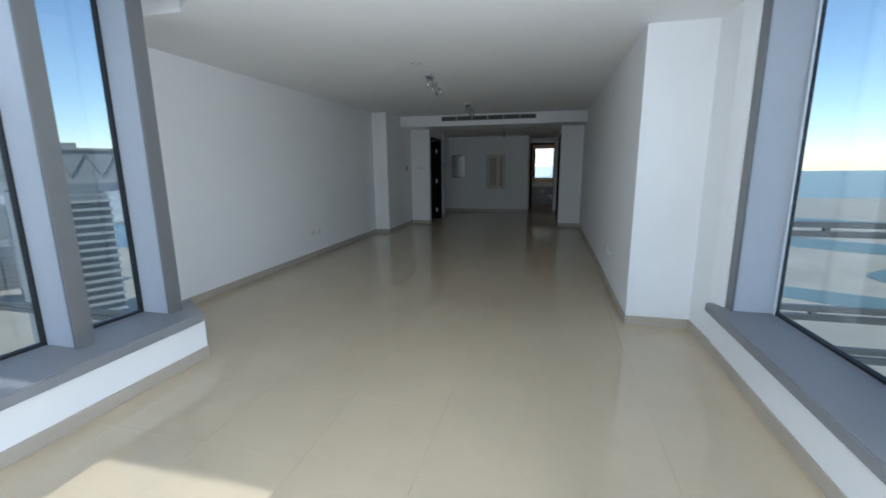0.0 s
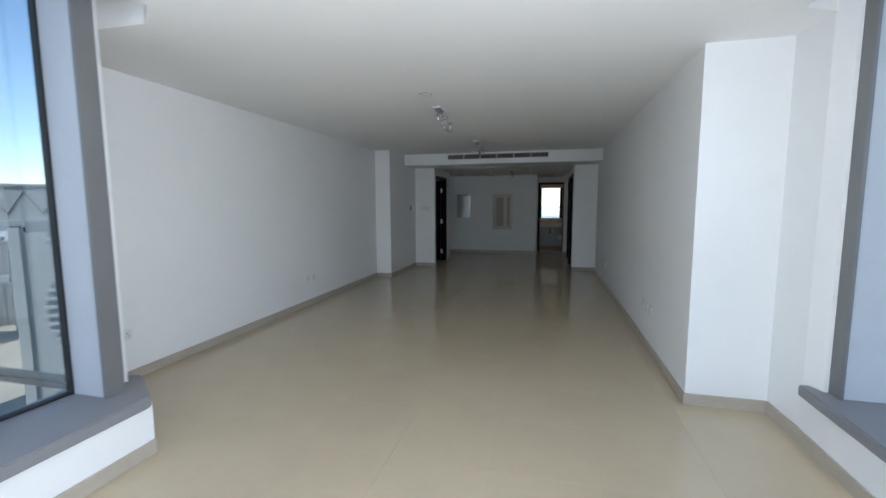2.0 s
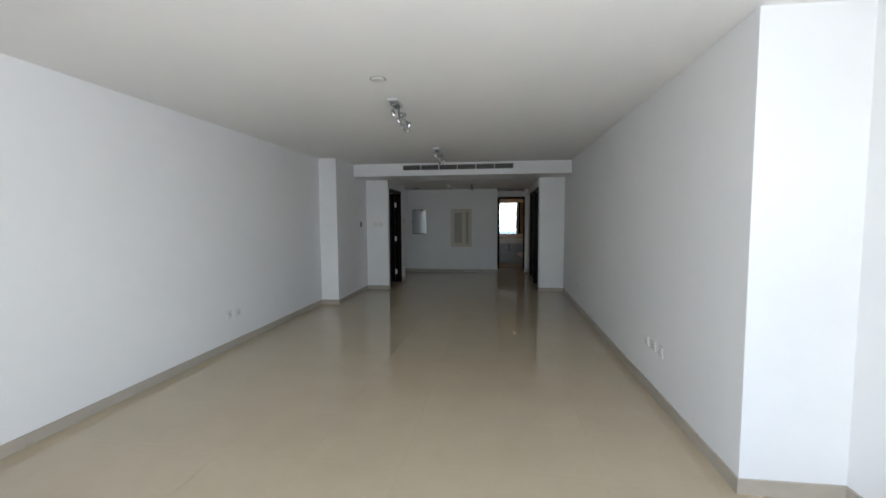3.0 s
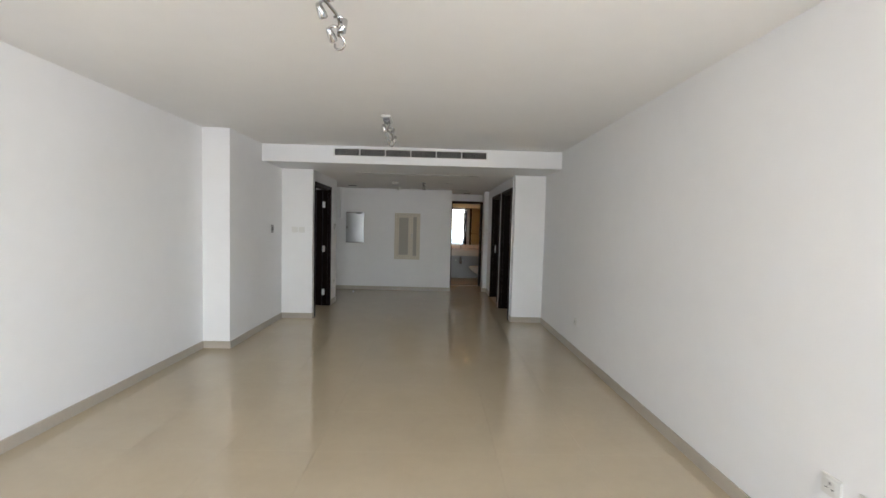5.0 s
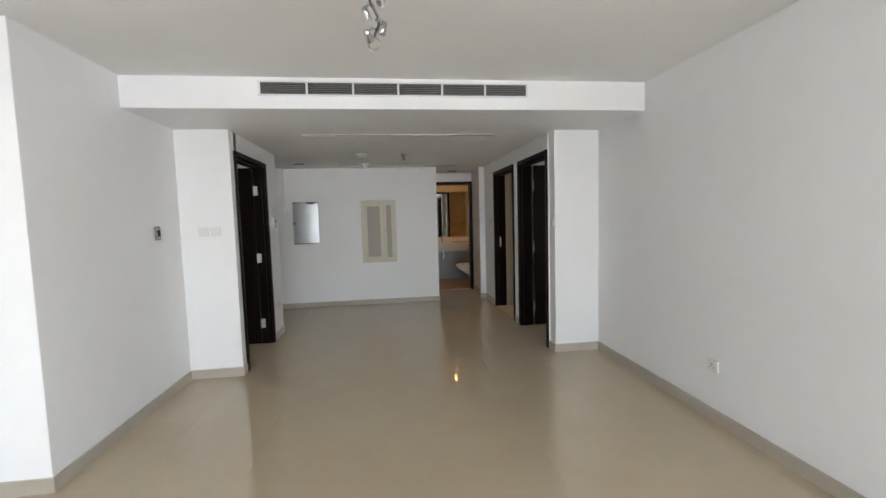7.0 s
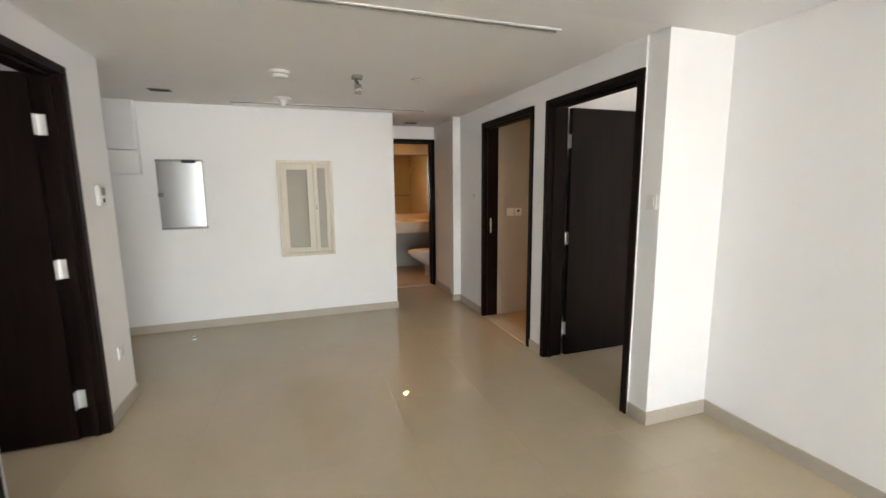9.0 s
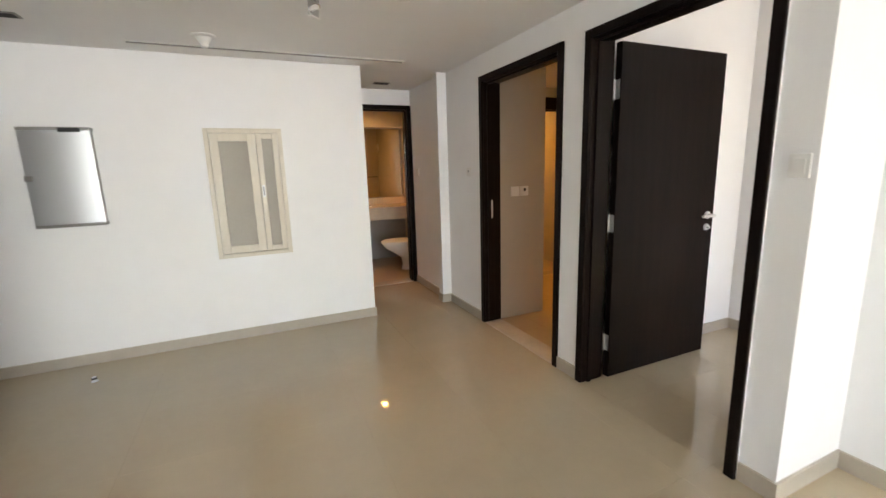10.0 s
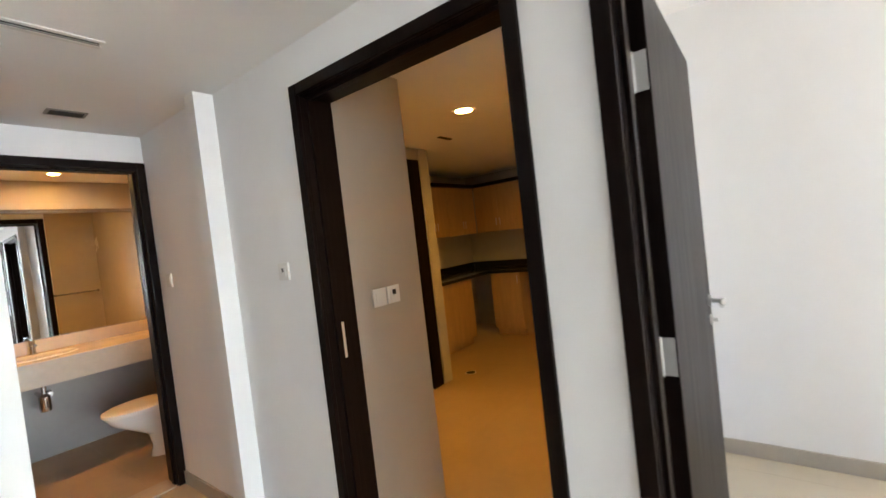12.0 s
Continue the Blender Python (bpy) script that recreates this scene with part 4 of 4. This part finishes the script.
downlight("downlight", -0.77, 5.25, 2.3, "small warm downlight over the vanity", 0.05)
downlight("downlight", -1.5, 5.25, 2.3, "small warm downlight over the vanity", 0.05)
downlight("downlight", 0.97, 2.52, H_LOW, "round warm kitchen downlight switched on", 0.085)
downlight("downlight", 1.08, 4.5, H_LOW, "round warm store room downlight switched on", 0.075)
ob = thing("towel_rail", "slim chrome towel rail on the tiled wall", "towel rail", pose(-0.33, 4.27, 1.3))
part("bar", tube((-0.2, 0.06, 0), (0.2, 0.06, 0), 0.008), M_CHROME, ob, "", True)
for x in (-0.19, 0.19):
    part("bracket", tube((x, 0.0005, 0), (x, 0.06, 0), 0.012), M_CHROME, ob, "", True)
structure("tile_lining", box(-0.52, -0.1005, 4.2703, 4.2745, 0.0, 2.299), M_BEIGE_TILE, "beige tile lining inside the powder room", "wall tiles")


def toilet(m):
    ob = thing("toilet", "white ceramic toilet with closed lid", "toilet", m)
    # x runs forwards from the wall

    def ring(x0, x1, w, z, seg=28):
        pts = []
        for k in range(seg):
            a = 2 * math.pi * k / seg
            c, s = math.cos(a), math.sin(a)
            cx = (x0 + x1) / 2
            pts.append((cx + (x1 - x0) / 2 * c, w * s * (1 if c > 0 else (1 - 0.12 * c * c)), z))
        return pts

    def loft(rings):
        bm = bmesh.new()
        vs = [[bm.verts.new(p) for p in r] for r in rings]
        for a, b in zip(vs, vs[1:]):
            for k in range(len(a)):
                j = (k + 1) % len(a)
                bm.faces.new((a[k], a[j], b[j], b[k]))
        bm.faces.new(list(reversed(vs[0])))
        bm.faces.new(vs[-1])
        return bm
    part("bowl", loft([ring(0.02, 0.40, 0.105, 0.0), ring(0.02, 0.38, 0.095, 0.08), ring(0.02, 0.40, 0.10, 0.18), ring(0.03, 0.50, 0.14, 0.25),
                       ring(0.05, 0.62, 0.172, 0.33), ring(0.06, 0.66, 0.182, 0.385), ring(0.06, 0.665, 0.184, 0.40)]), M_CERAMIC, ob, "", True)
    part("seat", loft([ring(0.17, 0.672, 0.188, 0.401), ring(0.168, 0.676, 0.19, 0.41), ring(0.17, 0.672, 0.188, 0.418)]), M_PLASTIC, ob, "", True)
    part("lid", loft([ring(0.165, 0.672, 0.188, 0.4185), ring(0.163, 0.676, 0.19, 0.428), ring(0.18, 0.655, 0.175, 0.437), ring(0.25, 0.58, 0.11, 0.44)]), M_PLASTIC, ob, "", True)
    part("cistern", box(0.0, 0.155, -0.17, 0.17, 0.4, 0.78, 0.02), M_CERAMIC, ob, "", True)
    part("flush_button", lathe([(0.02, 0.7802), (0.02, 0.787), (0.001, 0.788)], m=Matrix.Translation((0.08, 0, 0)), seg=20), M_CHROME, ob)


toilet(pose(-0.102, 4.84, 0.0, 0, 0, 180))

# ---- kitchen ----
def kitchen_unit(name, label, m, w, d, z0, z1, doors, plinth=0.0, group=""):
    """A cabinet facing -y in its own space, its back at y=0."""
    ob = thing(name, label, "cabinet", m, group)
    part("body", box(0.001, w - 0.001, -d + 0.02, 0, z0 + plinth, z1, 0.001), M_MAPLE, ob)
    if plinth:
        part("plinth", box(0.001, w - 0.001, -d + 0.07, -0.02, z0, z0 + plinth - 0.001), M_MAPLE, ob)
    dw = w / doors
    for k in range(doors):
        leaf = part("door", box(k * dw + 0.003, (k + 1) * dw - 0.003, -d, -d + 0.018, z0 + plinth + 0.003, z1 - 0.003, 0.003), M_MAPLE, ob)
        hx = (k + 1) * dw - 0.03 if k % 2 == 0 else k * dw + 0.03
        hz = z0 + 0.09 if z0 > 1 else z1 - 0.14
        part("handle", tube((hx, -d - 0.02, hz), (hx, -d - 0.02, hz + 0.1), 0.005, seg=10), M_STEEL, leaf)
    return ob


NY, EX = 4.6, 4.05
kitchen_unit("base_cabinet", "honey maple kitchen base cabinet", pose(1.745, NY, 0), 0.6, 0.62, 0, 0.87, 2, 0.1, "kitchen base cabinets")
kitchen_unit("base_cabinet", "honey maple kitchen base cabinet", pose(2.348, NY, 0), 0.65, 0.62, 0, 0.87, 1, 0.1, "kitchen base cabinets")
kitchen_unit("base_cabinet", "honey maple kitchen base cabinet in the corner", pose(EX, 3.95, 0, 0, 0, -90), 0.45, 0.62, 0, 0.87, 1, 0.1, "kitchen base cabinets")
kitchen_unit("base_cabinet", "honey maple kitchen base cabinet", pose(EX, 2.85, 0, 0, 0, -90), 0.9, 0.62, 0, 0.87, 2, 0.1, "kitchen base cabinets")
ob = thing("worktop", "black polished granite L-shaped kitchen worktop", "worktop")
part("slab", prism([(1.745, 3.95), (3.40, 3.95), (3.40, 1.9), (4.049, 1.9), (4.049, 4.599), (1.745, 4.599)], 0.872, 0.91), M_GRANITE, ob)
part("upstand", box(1.745, 4.03, 4.58, 4.599, 0.911, 1.0), M_GRANITE, ob)
part("upstand", box(4.03, 4.049, 1.9, 4.578, 0.911, 1.0), M_GRANITE, ob)
for k in range(3):
    kitchen_unit("wall_cabinet", "honey maple kitchen wall cabinet", pose(1.745 + k * 0.653, NY, 0), 0.65, 0.34, 1.45, 2.12, 2, 0, "kitchen wall cabinets")
for k in range(2):
    kitchen_unit("wall_cabinet", "honey maple kitchen wall cabinet", pose(EX, 4.25 - k * 0.753, 0, 0, 0, -90), 0.75, 0.34, 1.45, 2.12, 2, 0, "kitchen wall cabinets")
ob = thing("cabinet_cornice", "dark cornice along the kitchen wall cabinets", "cornice")
part("moulding", prism([(1.745, 4.22), (3.68, 4.22), (3.68, 2.75), (4.049, 2.75), (4.049, 4.599), (1.745, 4.599)], 2.122, 2.17), M_WENGE, ob)
ob = thing("floor_drain", "round dark floor drain in the kitchen", "drain", pose(1.97, 3.43, 0.0))
part("ring", lathe([(0.05, 0.0005), (0.06, 0.0005), (0.058, 0.004), (0.05, 0.004)], seg=24, ring=True), M_STEEL, ob)
part("grate", lathe([(0.001, 0.0008), (0.049, 0.0008), (0.049, 0.002), (0.001, 0.002)], seg=24), M_DARK, ob)
ob = thing("ceiling_vent", "small dark slot vent in the kitchen ceiling", "air vent", pose(1.52, 3.1, H_LOW))
part("slot", box(-0.09, 0.09, -0.02, 0.02, -0.006, -0.0005, 0.001), M_DARK, ob)

# ---- outside ----
Z_SEA = -95.0
structure("water", box(-30000, 30000, -30000, 30000, Z_SEA - 1, Z_SEA), M_WATER, "wide blue-green sea far below", "water")


def blob(cx, cy, rx, ry, turn, n=48, wob=0.06):
    pts = []
    for k in range(n):
        a = 2 * math.pi * k / n
        r = 1 + wob * math.sin(3 * a + cx) + wob * 0.6 * math.sin(7 * a + cy)
        x, y = rx * r * math.cos(a), ry * r * math.sin(a)
        c, s = math.cos(turn), math.sin(turn)
        pts.append((cx + c * x - s * y, cy + s * x + c * y))
    return pts


structure("ground_sand", prism(blob(470, 640, 420, 830, -0.42), Z_SEA - 0.5, Z_SEA + 1.2), M_SAND, "pale reclaimed sand beside the sea", "sand")
for cx, cy, rx, ry, tn in ((335, 565, 170, 42, -0.52), (205, 332, 95, 20, -0.45), (300, 400, 34, 50, -0.5), (520, 760, 210, 40, -0.6), (150, 170, 60, 20, -0.5)):
    structure("water_lagoon", prism(blob(cx, cy, rx, ry, tn), Z_SEA + 1.3, Z_SEA + 1.6), M_LAGOON, "curved blue lagoon in the sand", "water")
structure("ground_city", prism(blob(-420, 120, 330, 300, 0.3), Z_SEA - 0.5, Z_SEA + 1.0), M_SAND, "pale sandy ground of the city shore", "ground")


rnd = random.Random(7)


def tower(w, d, storeys, mat, band_mat, ribs=True):
    ob = thing("apartment_tower", "pale high-rise block with banded storeys on the shore", "building", pose(0, 0, -500), "city towers")
    h = storeys * 3.4
    part("wall", box(-w / 2, w / 2, -d / 2, d / 2, 0, h), mat, ob)
    bm = bmesh.new()
    for k in range(storeys):
        add_box(bm, -w / 2 - 0.4, w / 2 + 0.4, -d / 2 - 0.4, d / 2 + 0.4, k * 3.4 + 2.2, k * 3.4 + 3.2)
    part("floor_bands", bm, band_mat, ob)
    bm = bmesh.new()
    for k in range(int(w / 4) if ribs else 2):
        add_box(bm, -w / 2 + 2 + k * 4, -w / 2 + 2.8 + k * 4, -d / 2 - 0.6, d / 2 + 0.6, 0, h)
    part("pilasters", bm, band_mat, ob)
    part("roof", box(-w / 2 - 0.6, w / 2 + 0.6, -d / 2 - 0.6, d / 2 + 0.6, h, h + 1.2), band_mat, ob)
    part("plant_room", box(-w / 4, w / 4, -d / 4, d / 4, h + 1.2, h + 5), mat, ob)
    return ob


kinds = [tower(24, 20, 17, M_CITY_DARK, M_CITY), tower(34, 18, 10, M_CITY, M_CITY_DARK), tower(20, 20, 22, M_CITY_DARK, M_CITY_DARK), tower(46, 26, 5, M_CITY, M_CITY)]
spots = []
for k in range(400):
    r, a = rnd.uniform(150, 640), radians(rnd.uniform(62, 128))
    x, y = -r * math.sin(a), r * math.cos(a) + 40
    if math.hypot(x, y) < 330 and -x > 0.9 * y > 0:
        continue
    if all((x - u) ** 2 + (y - v) ** 2 > 55 ** 2 for u, v in spots) and (x + 420) ** 2 + (y - 120) ** 2 < 290 ** 2:
        spots.append((x, y))
first = set()
for x, y in spots[:30]:
    k = rnd.choice((0, 0, 1, 1, 2, 3, 3, 3))
    m = pose(x, y, Z_SEA + 1.0, 0, 0, rnd.uniform(0, 90))
    if k in first:
        copy_thing(kinds[k], m)
    else:
        first.add(k)
        kinds[k].matrix_world = m
def linked_towers(m):
    """A wide high-rise whose towers carry a long bridge storey with a zigzag truss; own x runs along the bridge, -y faces the flat."""
    ob = thing("linked_tower", "grey twin towers carrying a long truss-fronted bridge", "building", m)
    low, top = -3.2, 9.4
    part("bridge", box(-75, 75, -9, 9, low, top), M_HAZE_A, ob, "long grey bridge storey")
    part("bridge_eave", box(-76, 76, -10, 10, top, top + 0.9), M_HAZE_B, ob)
    part("bridge_soffit", box(-76, 76, -10, 10, low - 1.4, low), M_HAZE_B, ob)
    part("plant_room", box(8.5, 14, -5, 5, top + 0.9, top + 3.2), M_HAZE_A, ob)
    part("plant_room", box(-38, -20, -4, 4, top + 0.9, top + 1.8), M_HAZE_A, ob)
    half = 5.2
    for k in range(-14, 14):
        xa, up = k * half, k % 2 == 0
        z0, z1 = (low + 1.5, top - 2.0) if up else (top - 2.0, low + 1.5)
        bm = tube((xa, -9.25, z0), (xa + half, -9.25, z1), 0.3, seg=6)
        part("brace", bm, M_CITY_DARK, ob)
    for x0, x1 in ((-10.5, 21.5), (-68, -38), (31, 62)):
        w = part("tower", box(x0 + 4, x1, -14, 14, Z_SEA, low - 6), M_HAZE_B, ob, "pale tower with stacked balconies")
        part("neck", box(x0 + 5, x1 - 2.5, -12, 12, low - 6, low - 1.4), M_CITY_DARK, w)
        part("fin", box(x0, x0 + 3.2, -15, 12, Z_SEA, low - 4), M_HAZE_C, w, "pale vertical fin wall")
        part("recess", box(x0 + 3.2, x0 + 4.4, -14.3, 12, Z_SEA, low - 4.5), M_CITY_DARK, w)
        for k in range(25):
            z = low - 9.5 - k * 3.5
            shift = 2.2 * math.sin(k * 0.55)
            part("balcony", box(x0 + 10 + shift, x1 + 0.6, -16.2, -13.9, z, z + 1.15), M_HAZE_C, w)
            part("opening", box(x0 + 11 + shift, x1 - 1.0 + shift * 0.3, -14.25, -13.95, z + 1.2, z + 3.2), M_CITY_DARK, w)
    return ob


linked_towers(pose(-212, 124, 0, 0, 0, 57.5))


def facade_rail(x0, x1, y, z):
    """A twin steel rail running out from the side of the building."""
    ob = thing("facade_rail", "twin grey steel rail fixed to the outer facade", "rail", pose(0, y, z), "facade rails")
    for dz in (0.0, 0.075):
        part("bar", box(x0, x1, -0.03, 0.03, dz, dz + 0.045, 0.004), M_RAIL, ob)
    n = int((x1 - x0) / 1.5)
    for k in range(n):
        part("spacer", box(x0 + 0.4 + k * 1.5, x0 + 0.44 + k * 1.5, -0.02, 0.02, 0.0455, 0.0745), M_RAIL, ob)


facade_rail(-13.0, -4.656, -6.9, -0.25)
ob = thing("facade_post", "grey steel post with a side rail on the outer facade", "post", pose(-8.07, -6.9, 0))
part("post", box(-0.05, 0.05, 0.031, 0.13, -2.5, 3.2, 0.004), M_RAIL, ob)
part("bar", box(-5.0, -0.05, 0.05, 0.1, 0.63, 0.72, 0.004), M_RAIL, ob)
facade_rail(0.981, 9.0, -6.5, 0.88)
facade_rail(0.981, 9.0, -6.5, 0.19)
facade_rail(0.981, 9.0, -6.5, -0.15)
for k in range(4):
    if k not in first:
        kinds[k].matrix_world = pose(-560 - 60 * k, 160, Z_SEA + 1.0)

bm = bmesh.new()
for k in range(220):
    a = radians(rnd.uniform(18, 140))
    r = rnd.uniform(2300, 3300)
    x, y, w, h = -r * math.sin(a), r * math.cos(a), rnd.uniform(80, 300), rnd.uniform(45, 80) * (1.3 if rnd.random() < 0.08 else 1)
    add_box(bm, x - w / 2, x + w / 2, y - w / 2, y + w / 2, Z_SEA, Z_SEA + h)
# skyline and shore carry the haze in their base colour
tagged(new("far_skyline", solid_mesh("far_skyline", bm, M_FARLAND)), "low skyline on the far shore, tinted pale for haze", "skyline", "", "stuff")
structure("ground_far_shore", prism([(-4400, -2600), (-1300, -1500), (-950, 100), (-700, 700), (-500, 1900), (-700, 3300), (-1200, 4400), (-4400, 4400)][::-1], Z_SEA - 0.5, Z_SEA + 3), M_FARLAND, "far shore tinted pale for haze", "land")

# ---- floor tiles, last ----
TS = 0.6


def tile_mesh(w, d, mat):
    bm = bmesh.new()
    g, b = 0.0003, 0.0003
    lo = [bm.verts.new((x, y, -0.002)) for x, y in ((g, g), (w - g, g), (w - g, d - g), (g, d - g))]
    mid = [bm.verts.new((x, y, -b)) for x, y in ((g, g), (w - g, g), (w - g, d - g), (g, d - g))]
    hi = [bm.verts.new((x, y, 0)) for x, y in ((g + b, g + b), (w - g - b, g + b), (w - g - b, d - g - b), (g + b, d - g - b))]
    for a, c in ((lo, mid), (mid, hi)):
        for k in range(4):
            bm.faces.new((a[k], a[(k + 1) % 4], c[(k + 1) % 4], c[k]))
    bm.faces.new(hi)
    return solid_mesh("floor_tile", bm, mat)


floor_ob = bpy.data.objects["floor"]
shared = {}


def lay(x0, x1, y0, y1, ox, oy, mat):
    """Tiles on a 0.6 m grid through (ox, oy), cut at the edges of a rectangle."""
    def cuts(a, b, o):
        k = math.ceil((a - o) / TS + 1e-6)
        c = [a]
        while o + k * TS < b - 1e-6:
            c.append(o + k * TS)
            k += 1
        return c + [b]
    xs, ys = cuts(x0, x1, ox), cuts(y0, y1, oy)
    for xa, xb in zip(xs, xs[1:]):
        for ya, yb in zip(ys, ys[1:]):
            key = (round(xb - xa, 3), round(yb - ya, 3), mat.name)
            if key not in shared:
                shared[key] = tile_mesh(xb - xa, yb - ya, mat)
            t = new("floor_tile", shared[key])
            t.parent, t.location = floor_ob, (xa, ya, 0)


lay(XL, 0.76, Y_BAY, -6.41, -4.3, -0.35, M_TILE)
lay(XL, 0.0, -6.41, 0.0, -4.3, -0.35, M_TILE)
lay(-5.6, XE, 0.0, 4.12, -4.3, -0.35, M_TILE)
lay(XE, 1.3, 0.15, 1.3, -4.3, -0.35, M_TILE)
lay(XE, 4.05, 1.4, 4.6, -4.3, -0.35, M_KFLOOR)
lay(0.54, 1.62, 4.6, 5.3, -4.3, -0.35, M_KFLOOR)
lay(-2.25, -0.1, 4.12, 5.76, -4.3, -0.35, M_KFLOOR)
lay(0.2, 2.3, -3.05, 0.15, -4.3, -0.35, M_TILE)
lay(-7.3, -5.6, -0.35, 1.2, -4.3, -0.35, M_TILE)
